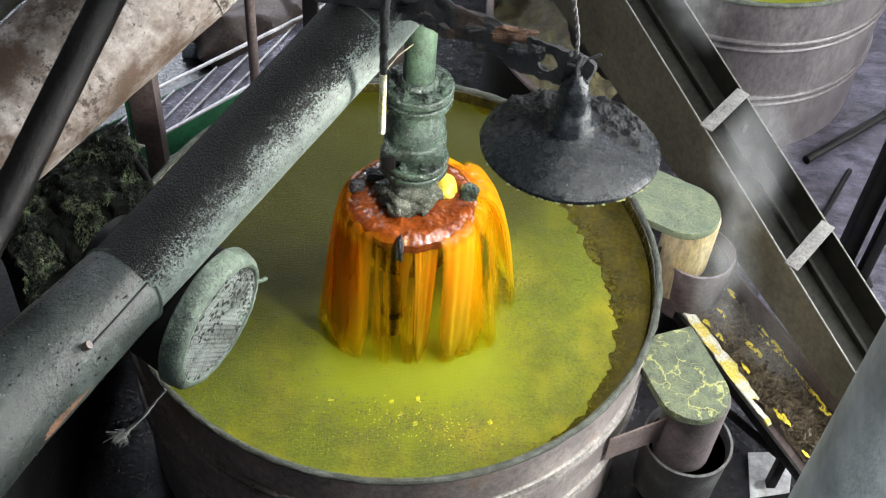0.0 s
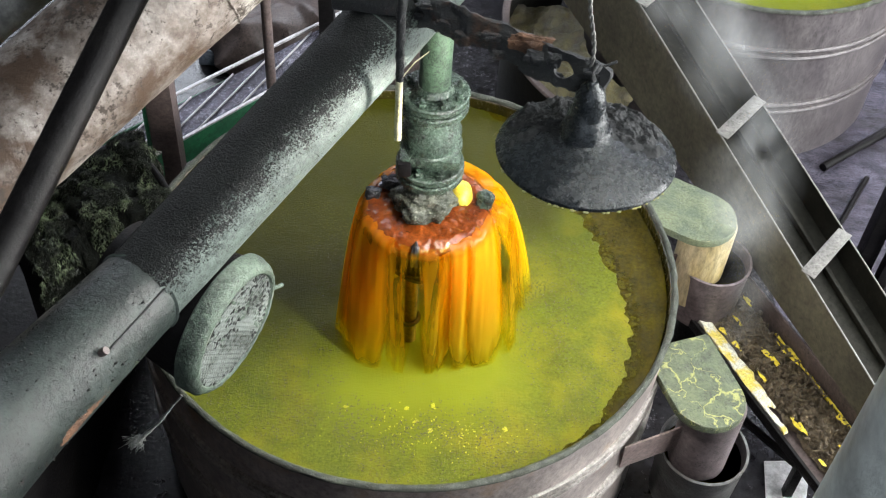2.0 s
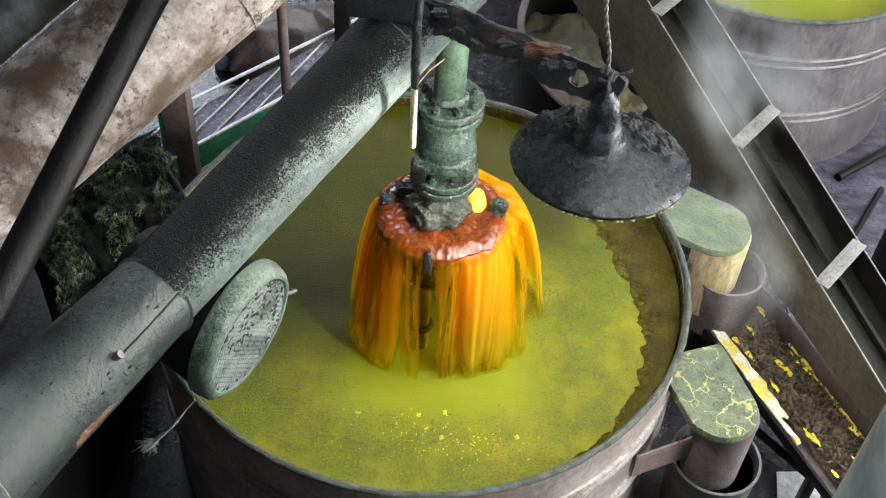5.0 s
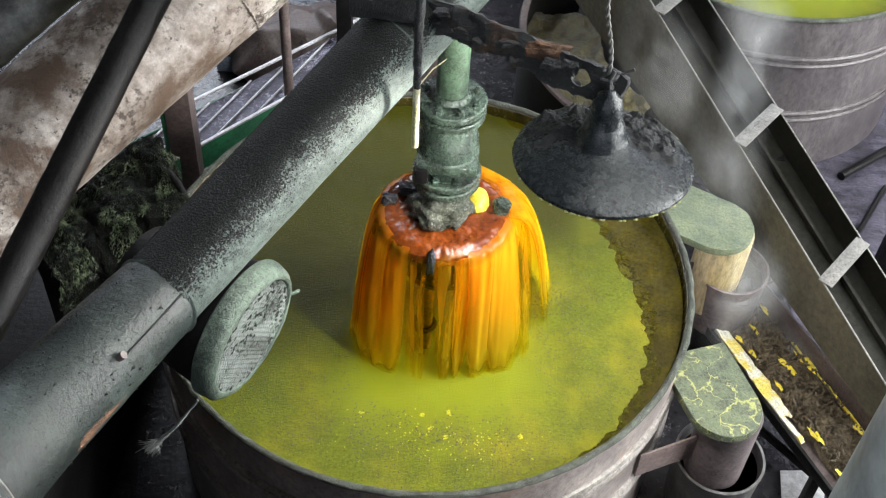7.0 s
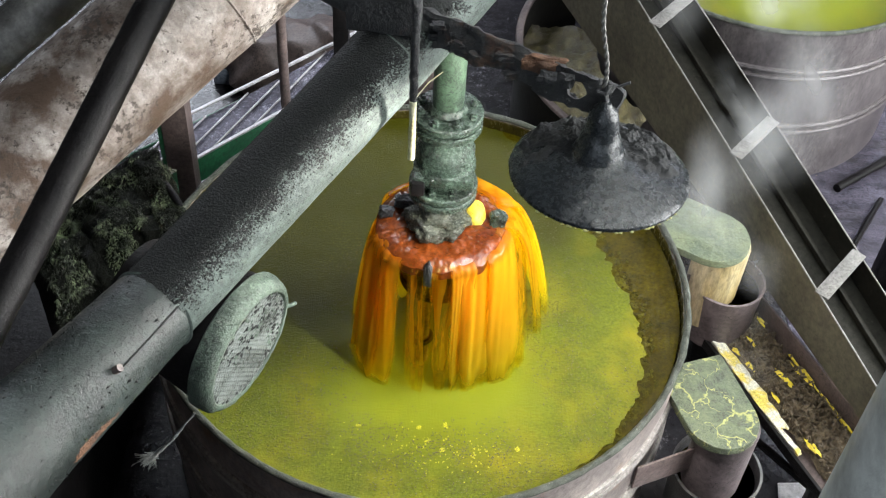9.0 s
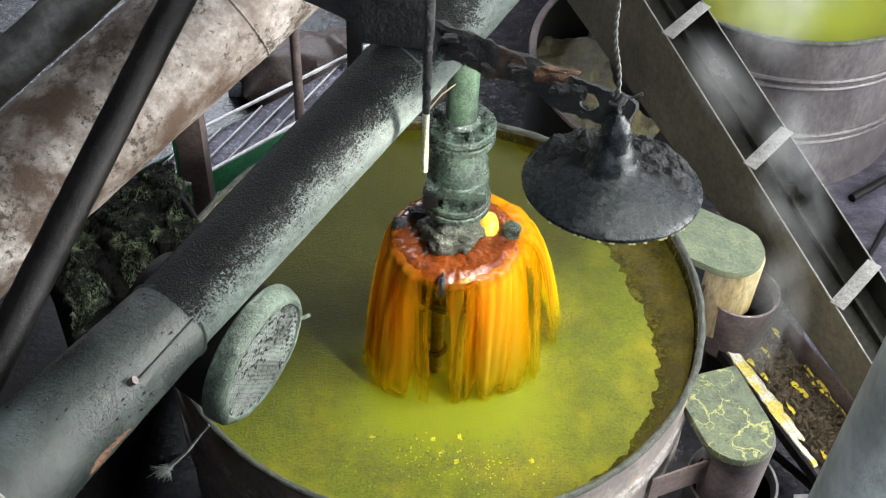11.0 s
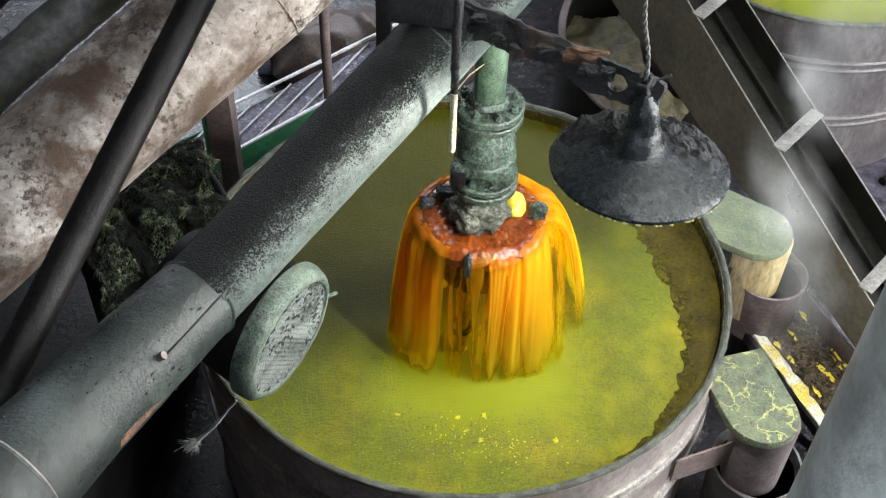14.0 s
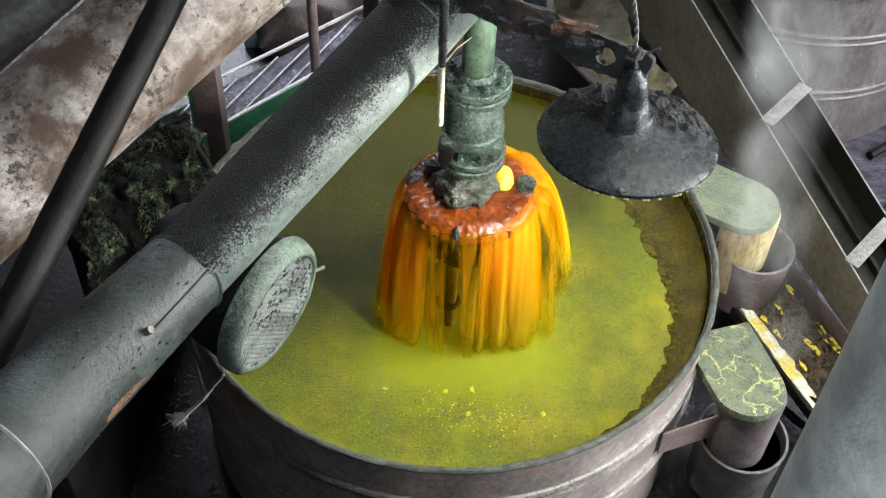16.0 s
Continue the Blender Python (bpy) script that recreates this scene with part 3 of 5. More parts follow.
def ragged_patch(bm, c, length, width, along, seed, n=26):
    """A flat smear with a torn outline."""
    cr = Vector((-along.y, along.x, 0)).normalized()
    mid = bm.verts.new(c + Vector((0, 0, min(0.002, width * 0.15))))
    ring = []
    for i in range(n):
        t = 2 * math.pi * i / n
        k = 1 + 0.75 * noise.noise(Vector((math.cos(t) * 1.6, math.sin(t) * 1.6, seed)))
        ring.append(bm.verts.new(c + along * (length * k * math.cos(t)) + cr * (width * k * math.sin(t))))
    for i in range(n):
        bm.faces.new((mid, ring[i], ring[(i + 1) % n]))


# crumbs of fibre afloat, in drifts
rnd = random.Random(4)


def scatter(places):
    """A bmesh of small eight-sided grains; places are (x, y, z, half length, half width, half height, turn)."""
    verts, faces = [], []
    for x, y, z, a, b, c, turn in places:
        ca, sa, j = math.cos(turn), math.sin(turn), len(verts)
        for u, v, w in ((a, 0, 0), (0, b, 0), (-a, 0, 0), (0, -b, 0), (0, 0, c), (0, 0, -c)):
            verts.append((x + u * ca - v * sa, y + u * sa + v * ca, z + w))
        for k in range(4):
            faces += [(j + k, j + (k + 1) % 4, j + 4), (j + (k + 1) % 4, j + k, j + 5)]
    me = bpy.data.meshes.new("grains")
    me.from_pydata(verts, [], faces)
    bm = bmesh.new()
    bm.from_mesh(me)
    bpy.data.meshes.remove(me)
    return bm


grains, pale = [], []
for i in range(26000):
    a, r = rnd.uniform(0, 2 * math.pi), 0.92 * math.sqrt(rnd.random())
    x, y = r * math.cos(a), r * math.sin(a)
    drift = noise.fractal(Vector((x, y, 3)) * 3.0, 1.0, 2.0, 3) + 0.35 * noise.noise(Vector((x, y, 8)) * 14)
    if drift < -0.12 + 0.50 * max(0.0, y + 0.40) or math.hypot(x - 0.10, y + 0.36) < 0.30 or r > froth_edge(a) - 0.012:
        continue
    q = rnd.random()
    s = rnd.uniform(0.0009, 0.0022) if q < 0.90 else rnd.uniform(0.0022, 0.0036)
    (pale if i % 5 == 0 and q < 0.9 and y < -0.15 else grains).append((x, y, LEVEL + 0.0062, s * rnd.uniform(0.8, 2.4), s * 0.7, s * 0.6, rnd.uniform(0, 3.14)))
# a thick drift of crumbs and bubbles that gathers off the front rim
for i in range(2600):
    x, y = rnd.gauss(0.06, 0.30), rnd.gauss(-0.70, 0.065)
    if math.hypot(x, y) > 0.90 or noise.noise(Vector((x, y, 5)) * 11) < -0.08:
        continue
    s = rnd.uniform(0.0012, 0.0030)
    (pale if i % 4 == 0 else grains).append((x, y, LEVEL + 0.0062, s * rnd.uniform(0.8, 2.0), s * 0.8, s * 0.6, rnd.uniform(0, 3.14)))
bm = scatter(grains)
crumbs = material("dark_fibre_crumbs", (0.10, 0.09, 0.02), (0.05, 0.045, 0.012), 30, 0.4, 0.3)
tagged(part("fibre_crumbs", bm, crumbs, smooth=False), "dark fibre crumbs floating on the froth", "debris", kind="stuff")
bubble = material("pale_froth_bubbles", (0.33, 0.36, 0.05), (0.25, 0.28, 0.03), 30, 0.12, 0.2)
tagged(part("froth_bubbles", scatter(pale), bubble, smooth=False), "fine pale bubbles on the yellow-green froth", "froth", kind="stuff")

# bright grease flakes near the front rim and scum crumbs in the bay
flake_mat = material("bright_yellow_flakes", (0.62, 0.58, 0.018), (0.48, 0.46, 0.015), 30, 0.3, 0.3)
bm = bmesh.new()
for i in range(170):
    x, y = rnd.gauss(0.12, 0.13), rnd.gauss(-0.70, 0.045)
    a = rnd.uniform(0, 3.14)
    s = rnd.uniform(0.0014, 0.0040) if rnd.random() < 0.94 else 0.0095
    ragged_patch(bm, Vector((x, y, LEVEL + 0.0055)), s, s * rnd.uniform(0.5, 0.9), Vector((math.cos(a), math.sin(a), 0)), i * 2.3, 14)
tagged(part("grease_flakes", bm, flake_mat), "bright yellow grease flakes on the froth", "grease", kind="stuff")
bm = bmesh.new()
scum_mat = material("brown_scum_crumbs", (0.12, 0.105, 0.008), (0.045, 0.038, 0.005), 30, 0.12, 1.0, spec=0.16)
for i in range(420):
    a = radians(rnd.uniform(-52, 60))
    r = froth_edge(a) + abs(rnd.gauss(0, 0.022)) + 0.004
    if r > 0.92:
        continue
    s = rnd.uniform(0.003, 0.009)
    bmesh.ops.create_icosphere(bm, subdivisions=1, radius=1, matrix=pose(r * math.cos(a), r * math.sin(a), LEVEL, rz=rnd.uniform(0, 180)) @ Matrix.Diagonal((s * 1.6, s, s * 0.4, 1)))
tagged(part("scum_crumbs", bm, scum_mat), "brown scum crumbs along the edge of the froth", "debris", kind="stuff")

# ---- riser, valve and overflow funnel ----
RX, RY = 0.058, -0.308
riser = thing("riser_pipe", (RX, RY, 0), "green-painted vertical pipe with two bolted flanges", "pipe")
part("pipe", revolve([(0.043, 2.60), (0.0445, 2.9), (0.0445, 3.5)], 40, rough=0.0012, freq=30), riser_green, riser)
part("weld", revolve([(0.045, 2.625), (0.056, 2.632), (0.047, 2.648)], 40, rough=0.002, freq=40), valve_green, riser)


def flange(z, r, h, parent, name):
    f = part(name, revolve([(0.04, z - h), (r - 0.004, z - h), (r, z - h + 0.004), (r, z - 0.004), (r - 0.004, z), (0.04, z)], 64, rough=0.0012, freq=28), valve_green, parent)
    return f


for z, h in ((2.625, 0.024), (2.594, 0.024), (2.365, 0.022), (2.337, 0.024)):
    f = flange(z, 0.1, h, riser, "flange")
    if z in (2.625, 2.365):
        for i in range(8):
            a = math.pi / 8 + i * math.pi / 4
            b = revolve([(0.0001, 0), (0.0125, 0), (0.0125, 0.011), (0.009, 0.013), (0.007, 0.013), (0.007, 0.022), (0.0001, 0.022)], 6, centre=(0.078 * math.cos(a), 0.078 * math.sin(a), z - 0.001))
            part("bolt", b, valve_green, f)
part("spool", revolve([(0.068, 2.575), (0.07, 2.54), (0.078, 2.51), (0.085, 2.49), (0.085, 2.445), (0.09, 2.44), (0.09, 2.42), (0.075, 2.405), (0.07, 2.36)], 48, rough=0.003, freq=22), valve_green, riser, "green valve body with a ridged waist")
part("clamp_block", box((-0.088, -0.088, 2.405), (0.088, 0.03, 2.44), 0.012), valve_green, riser)
part("clamp_block", box((-0.09, -0.1, 2.378), (-0.05, -0.04, 2.43), 0.01), dark_steel, riser)
part("nozzle", revolve([(0.055, 2.32), (0.06, 2.27), (0.055, 2.16), (0.05, 2.05)], 32, rough=0.004, freq=25), lump_mat, riser)
bm = bmesh.new()
bmesh.ops.create_icosphere(bm, subdivisions=5, radius=1, matrix=pose(-0.012, -0.02, 2.225) @ Matrix.Diagonal((0.094, 0.086, 0.062, 1)))
for v in bm.verts:
    k = noise.fractal(v.co * 16, 0.8, 2.1, 5) * 0.028
    v.co += (v.co - Vector((-0.012, -0.02, 2.225))).normalized() * k
part("scum_lump", bm, lump_mat, riser, "lump of caked grey-green scum")

wet_cup = material("oil_wet_dark_steel", (0.10, 0.092, 0.022), (0.034, 0.030, 0.010), 9, 0.14, 0.4, 0.3, (0.12, 0.11, 0.02), 40, 0.68)
amber_film = material("amber_oil_film", (0.30, 0.22, 0.04), (0.16, 0.11, 0.02), 9, 0.12, 0.3)
funnel = thing("overflow_funnel", (RX, RY, 0), "round steel overflow cup with a stem standing in the oil", "funnel")
part("cup", revolve([(0.03, 1.95), (0.104, 1.953), (0.110, 1.965), (0.112, 2.03), (0.118, 2.09), (0.176, 2.155), (0.182, 2.152), (0.124, 2.08), (0.118, 2.03), (0.116, 1.955), (0.10, 1.942), (0.03, 1.94)], 64, closed=True), wet_cup, funnel)
for z in (1.951, 1.972):
    part("ring", revolve([(0.116 + 0.005 * math.cos(i * math.pi / 4), z + 0.005 * math.sin(i * math.pi / 4)) for i in range(8)], 64, closed=True), wet_cup, funnel)
part("stem", revolve([(0.022, 1.5), (0.022, 1.8), (0.022, 1.945)], 24, centre=(-0.035, -0.02, 0)), amber_film, funnel, "stem pipe under a film of amber oil")
part("collar", revolve([(0.034 + 0.009 * math.cos(i * math.pi / 4), 1.665 + 0.009 * math.sin(i * math.pi / 4)) for i in range(8)], 40, centre=(-0.042, -0.02, 0), closed=True), wet_cup, funnel, "dark collar on the stem")


def crusty(c, size, rough=0.35, sub_=4, freq=1.4):
    bm = bmesh.new()
    bmesh.ops.create_icosphere(bm, subdivisions=sub_, radius=1)
    for v in bm.verts:
        q = Vector([math.copysign(abs(k) ** 0.7, k) for k in v.co])
        q *= 1 + rough * noise.fractal(v.co * freq + Vector(c) * 9, 0.8, 2.1, 4)
        v.co = Vector([q[i] * size[i] + c[i] for i in range(3)])
    return bm


part("lug", crusty((-0.024, -0.192, 2.155), (0.012, 0.014, 0.050)), black_crud, funnel, "black crusted lug on the lip")
part("lug", crusty((0.172, 0.015, 2.20), (0.025, 0.02, 0.034)), valve_green, funnel, "grey-green lug on the lip")
part("lug", crusty((-0.168, 0.012, 2.197), (0.022, 0.018, 0.022)), black_crud, funnel, "black crusted lug on the lip")
part("crud_lump", crusty((-0.112, 0.055, 2.205), (0.034, 0.022, 0.024), 0.5), black_crud, funnel, "black crud beside the nozzle")

bm = disc(lambda a: 0.196 + 0.008 * noise.noise(Vector((math.cos(a), math.sin(a), 1)) * 5), 320, 64, 0.03, 0.004, inner=0.2)
for v in bm.verts:
    v.co.z += noise.fractal(v.co * 30, 0.9, 2.0, 3) * 0.004 + noise.noise(v.co * 65) * 0.0024 + noise.noise(v.co * 140) * 0.0007 - 0.022 * (max(0.0, math.hypot(v.co.x, v.co.y) - 0.155) / 0.045) ** 2
pool = surface("boiling_oil", bm, pool_oil, (RX, RY, 2.192), "red-brown hot oil welling over the funnel's lip", "oil")
bm = bmesh.new()
bmesh.ops.create_icosphere(bm, subdivisions=4, radius=1, matrix=pose(0.100, 0.040, 2.195) @ Matrix.Diagonal((0.032, 0.048, 0.036, 1)))
for v in bm.verts:
    v.co += noise.noise_vector(v.co * 30) * 0.008
s = part("grease_lump", bm, bright_oil)
s.location = (RX, RY, 0)
tagged(s, "bright yellow grease beside the nozzle", "grease")

# falling curtain, in rigid tongues (angle from, angle to, reach at either side)
# (angles at the lip, angles at the foot, reach at either side of the foot)
TONGUES = ((-232, -188, -226, -184, 0.275, 0.300), (-210, -160, -206, -158, 0.300, 0.285), (-186, -138, -182, -140, 0.298, 0.240), (-164, -116, -162, -124, 0.270, 0.190),
           (-82, -56, -72, -56, 0.166, 0.172), (-66, -24, -54, -24, 0.182, 0.235), (-50, -2, -40, -14, 0.198, 0.300),
           (6, 54, 12, 38, 0.37, 0.47), (30, 84, 22, 54, 0.43, 0.49), (64, 114, 48, 100, 0.40, 0.30), (100, 146, 98, 140, 0.28, 0.27))
THIN = ((-122, -92, -128, -100, 0.185, 0.18), (-100, -70, -88, -64, 0.165, 0.168), (-176, -126, -170, -136, 0.25, 0.19), (-18, 22, -20, 24, 0.29, 0.36))

def tongue(a0, a1, b0, b1, reach0, reach1, thick, seed, nu=34, nv=38):
    """A sheet of oil that pours over the lip and falls outwards; film is its thickness, thin along its edges and split into strands below."""
    out, back, film = [], [], []
    for j in range(nv + 1):
        v = j / nv
        w = max(0.0, (v - 0.10) / 0.90)
        arc = min(1.0, v / 0.10) * math.pi / 2
        z = 2.186 - 0.026 * (1 - math.cos(arc)) - (2.160 - LEVEL + 0.01) * (w ** 1.25)
        rowa, rowb, rowf = [], [], []
        for i in range(nu + 1):
            u = i / nu
            edge = 1 - (2 * u - 1) ** 2
            a = radians((a0 + (a1 - a0) * u) * (1 - w) + (b0 + (b1 - b0) * u) * w + 2.0 * noise.noise(Vector((seed, v * 1.5, 0))))
            reach = reach0 + (reach1 - reach0) * u
            r = 0.180 + 0.024 * math.sin(arc) + (reach - 0.204) * (w ** (0.75 if reach < 0.33 else 0.5)) + 0.010 * noise.noise(Vector((u * 3, v * 0.7, seed * 3.1))) * min(1, v * 5)
            r += 0.004 * noise.noise(Vector((u * 8, v * 0.6, seed)))
            zz = z + 0.006 * noise.noise(Vector((u * 5, v * 9, seed))) * (1 - w)
            t = thick * (0.3 + 0.7 * edge)
            rowa.append(Vector((r * math.cos(a), r * math.sin(a), zz)))
            rowb.append(Vector(((r - t) * math.cos(a), (r - t) * math.sin(a), zz - 0.004)))
            strand = noise.noise(Vector((u * 4.5 + seed, v * 0.5, seed * 2.2)))
            f = edge * 1.75 * (1 - 0.30 * v ** 2) + 0.55 * strand * v * edge - 1.1 * (max(0.0, v - 0.72) / 0.28) ** 1.5
            rowf.append(min(1.0, max(0.0, f)) * (0.40 if thick < 0.01 else 0.62 if reach0 > 0.36 else 1.0))
        out.append(rowa)
        back.append(rowb)
        film.append(rowf + rowf[::-1])
    bm = bmesh.new()
    layer = bm.verts.layers.float.new("film")
    vs = grid(bm, [ra + rb[::-1] for ra, rb in zip(out, back)], close_u=True)
    for rv, rf in zip(vs, film):
        for v, f in zip(rv, rf):
            v[layer] = f
    bare = [q for q in bm.faces if max(v[layer] for v in q.verts) < 0.06]
    bmesh.ops.delete(bm, geom=bare, context="FACES")
    bmesh.ops.recalc_face_normals(bm, faces=bm.faces)
    return bm


tongues = []
for k, spec in enumerate(TONGUES + THIN):
    s = part("oil_stream", tongue(*spec, 0.014 if k < len(TONGUES) else 0.006, k + 1.3), stream if k < len(TONGUES) else thin_stream)
    s.location = (RX, RY, 0)
    tagged(s, "orange hot oil pouring down in a sheet" if k < len(TONGUES) else "thin clear sheet of falling orange oil", "oil stream", "falling streams of oil")
    tongues.append(s)

# ---- pipes overhead ----


def long_pipe(name, pts, radii, mat, label, rough=0.0022, freq=26, rings=(), ring_mat=None, group="", step=0.03, seg=56):
    t = thing(name, (0, 0, 0), label, "pipe", group)
    part("pipe", tube(pts, radii, seg, rough, freq, step=step), mat, t)
    for p, d, r, w in rings:
        d = Vector(d).normalized()
        part("seam", tube([Vector(p) - d * w, Vector(p), Vector(p) + d * w], [r, r + w, r], 48, 0.001, 40), ring_mat or mat, t)
    return t


P0, P1, PS, P3, P4 = (Vector(p) for p in ((-0.80, -1.86, 2.80), (-0.699, -1.536, 2.733), (-0.538, -1.169, 2.706), (-0.079, -0.572, 2.987), (0.30, -0.03, 3.21)))
big = long_pipe("sooty_pipe", [PS, P3, P4], [0.094, 0.097, 0.098], soot_pipe, "large sooty green-grey steel pipe slanting over the tank", 0.0009, 34)
sl = tube([PS + (P3 - PS) * 0.004, PS, P1, P0], [0.094, 0.099, 0.112, 0.126], 56, 0.0016, 20, step=0.03)
part("reducer", sl, green_pipe, big, "smooth green tapered pipe section")
crust_mat = material("pipe_soot_shade", (0.010, 0.011, 0.0108), (0.020, 0.022, 0.0215), 11, 0.6, 0.6, 0, (0.06, 0.066, 0.062), 90, 0.74, bump_scale=220, spec=0.25)


def dark_crust(a, b, r0, r1, mid, half, parent, n=640, m=210, thick=0.0013, bias=0.0, mat=crust_mat, name="dark_crust", label="black oily soot on top, spread to paint the pipe's shaded side"):
    """A skin of oily soot and painted shade on a pipe: mid is the way its middle faces; it thins out and breaks up
    along its edges.
    """
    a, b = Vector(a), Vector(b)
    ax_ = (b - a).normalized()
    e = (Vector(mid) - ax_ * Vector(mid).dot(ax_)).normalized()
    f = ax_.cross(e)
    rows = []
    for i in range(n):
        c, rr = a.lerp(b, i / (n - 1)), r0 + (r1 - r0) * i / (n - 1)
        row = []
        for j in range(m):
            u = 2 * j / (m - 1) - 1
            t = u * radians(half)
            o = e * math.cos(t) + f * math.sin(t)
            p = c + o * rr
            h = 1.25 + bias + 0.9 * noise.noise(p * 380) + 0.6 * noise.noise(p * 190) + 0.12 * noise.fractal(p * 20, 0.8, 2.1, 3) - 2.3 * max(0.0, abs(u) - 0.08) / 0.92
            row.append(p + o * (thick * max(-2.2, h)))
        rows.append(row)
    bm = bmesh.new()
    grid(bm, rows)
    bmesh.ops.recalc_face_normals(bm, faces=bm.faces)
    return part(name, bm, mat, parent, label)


# soot laid over the side away from the lamp also paints its shade
dark_crust(PS + (P3 - PS) * 0.022, P3, 0.0945, 0.0975, (-0.42, -0.10, 0.90), 92, big)
dark_crust(P3, P4, 0.0975, 0.0985, (-0.42, -0.10, 0.90), 92, big, 340)
dark_crust(PS.lerp(P1, 0.12), P1, 0.0995, 0.1121, (0.86, -0.33, -0.20), 12, big, 240, 50, 0.0007, -0.72, rust_scab, "rust_streak", "orange rust along the underside")
# loose soot that thins out below the crust, grading the painted shade into the lit side
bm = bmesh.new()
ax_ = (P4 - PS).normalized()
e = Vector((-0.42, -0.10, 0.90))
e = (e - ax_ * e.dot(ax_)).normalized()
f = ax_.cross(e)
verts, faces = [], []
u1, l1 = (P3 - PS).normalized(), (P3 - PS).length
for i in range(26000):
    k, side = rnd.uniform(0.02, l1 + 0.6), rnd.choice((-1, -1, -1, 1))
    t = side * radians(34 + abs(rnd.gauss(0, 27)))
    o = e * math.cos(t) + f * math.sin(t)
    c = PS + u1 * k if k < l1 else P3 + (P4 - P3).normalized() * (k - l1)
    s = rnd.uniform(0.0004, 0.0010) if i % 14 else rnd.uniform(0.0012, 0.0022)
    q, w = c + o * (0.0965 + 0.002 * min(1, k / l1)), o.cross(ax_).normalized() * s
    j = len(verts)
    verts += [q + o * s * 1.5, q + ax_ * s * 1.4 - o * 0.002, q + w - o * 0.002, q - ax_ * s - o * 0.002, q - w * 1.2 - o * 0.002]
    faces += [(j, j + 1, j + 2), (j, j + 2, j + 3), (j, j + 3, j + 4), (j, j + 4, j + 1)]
me = bpy.data.meshes.new("soot_shade_scatter")
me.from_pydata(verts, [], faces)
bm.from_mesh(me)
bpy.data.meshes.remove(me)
tagged(part("soot_shade_scatter", bm, crust_mat, big, "loose black soot flakes grading off the painted shade", smooth=False), kind="stuff")
d = (P1 - PS).normalized()
part("seam", tube([PS + d * 0.004, PS, PS - d * 0.006], [0.1, 0.104, 0.095], 56, 0.0012, 40), soot_pipe, big)
k = P1.lerp(P0, 0.52)
part("seam", tube([k - d * 0.008, k, k + d * 0.008], [0.117, 0.125, 0.120], 56, 0.0012, 40), angle_mat, big)
part("weld_strip", tube([Vector((-0.541, -1.395, 2.782)), Vector((-0.514, -1.325, 2.776)), Vector((-0.489, -1.258, 2.770)), Vector((-0.467, -1.20, 2.766))], 0.0024, 8, 0.001, 60), crust_mat, big, "raised weld line")
verts, faces = [], []
for i in range(1500):
    k = rnd.random()
    c = PS.lerp(P1, k * 1.4) if k * 1.4 < 1 else P1.lerp(P0, k * 1.4 - 1)
    rr = 0.0995 + 0.0135 * k * 1.4
    o = Vector((rnd.gauss(0, 1), rnd.gauss(0, 1), rnd.gauss(0.6, 1)))
    o = (o - d * o.dot(d)).normalized()
    s = rnd.uniform(0.0006, 0.0014) if i % 12 else rnd.uniform(0.002, 0.0034)
    q, w, g = c + o * rr, o.cross(d).normalized() * s, d * s * rnd.uniform(0.8, 2.6)
    j = len(verts)
    verts += [q + o * s * 1.3, q + g - o * 0.002, q + w - o * 0.002, q - g - o * 0.002, q - w - o * 0.002]
    faces += [(j, j + 1, j + 2), (j, j + 2, j + 3), (j, j + 3, j + 4), (j, j + 4, j + 1)]
me = bpy.data.meshes.new("dirt_scatter")
me.from_pydata(verts, [], faces)
bm = bmesh.new()
bm.from_mesh(me)
bpy.data.meshes.remove(me)
tagged(part("dirt_scatter", bm, crust_mat, big, "specks of dark dirt", smooth=False), kind="stuff")
stub = Vector((-0.55, -1.382, 2.781))
part("stub", tube([stub - Vector((0.03, 0.02, 0.02)), stub + Vector((0.012, -0.018, 0.016))], [0.008, 0.009], 12, 0.0015, 60), rust_steel, big, "small rusty pipe stub")

long_pipe("lagged_pipe", [(-1.606, -1.170, 2.229), (-1.123, -0.605, 2.506), (-0.623, -0.124, 2.817), (-0.106, 0.430, 3.129)], 0.178, lagging, "thick pipe in weathered grey-brown sheet lagging", 0.003, 9,
          rings=(((-0.621, -0.122, 2.818), (0.5, 0.48, 0.31), 0.1785, 0.005),), ring_mat=lagging)
long_pipe("dark_pipe", [(-1.75, -0.70, 2.28), (-1.461, -0.409, 2.483), (-0.913, 0.114, 2.833), (-0.5, 0.5, 3.1)], 0.074, dark_lagging, "dark sooty pipe beside the lagged one", 0.003, 16)
long_pipe("dark_pipe", [(-1.75, -0.50, 2.52), (-1.402, -0.141, 2.732), (-0.9, 0.41, 3.05)], 0.06, dark_steel, "dark sooty pipe beside the lagged one", 0.003, 16)
long_pipe("thin_pipe", [(-0.96, -1.86, 2.60), (-0.783, -1.175, 2.864), (-0.618, -0.677, 3.122), (-0.45, -0.2, 3.36)], 0.038, dark_steel, "thin dark green pipe slanting across the thicker ones", 0.0016, 30)

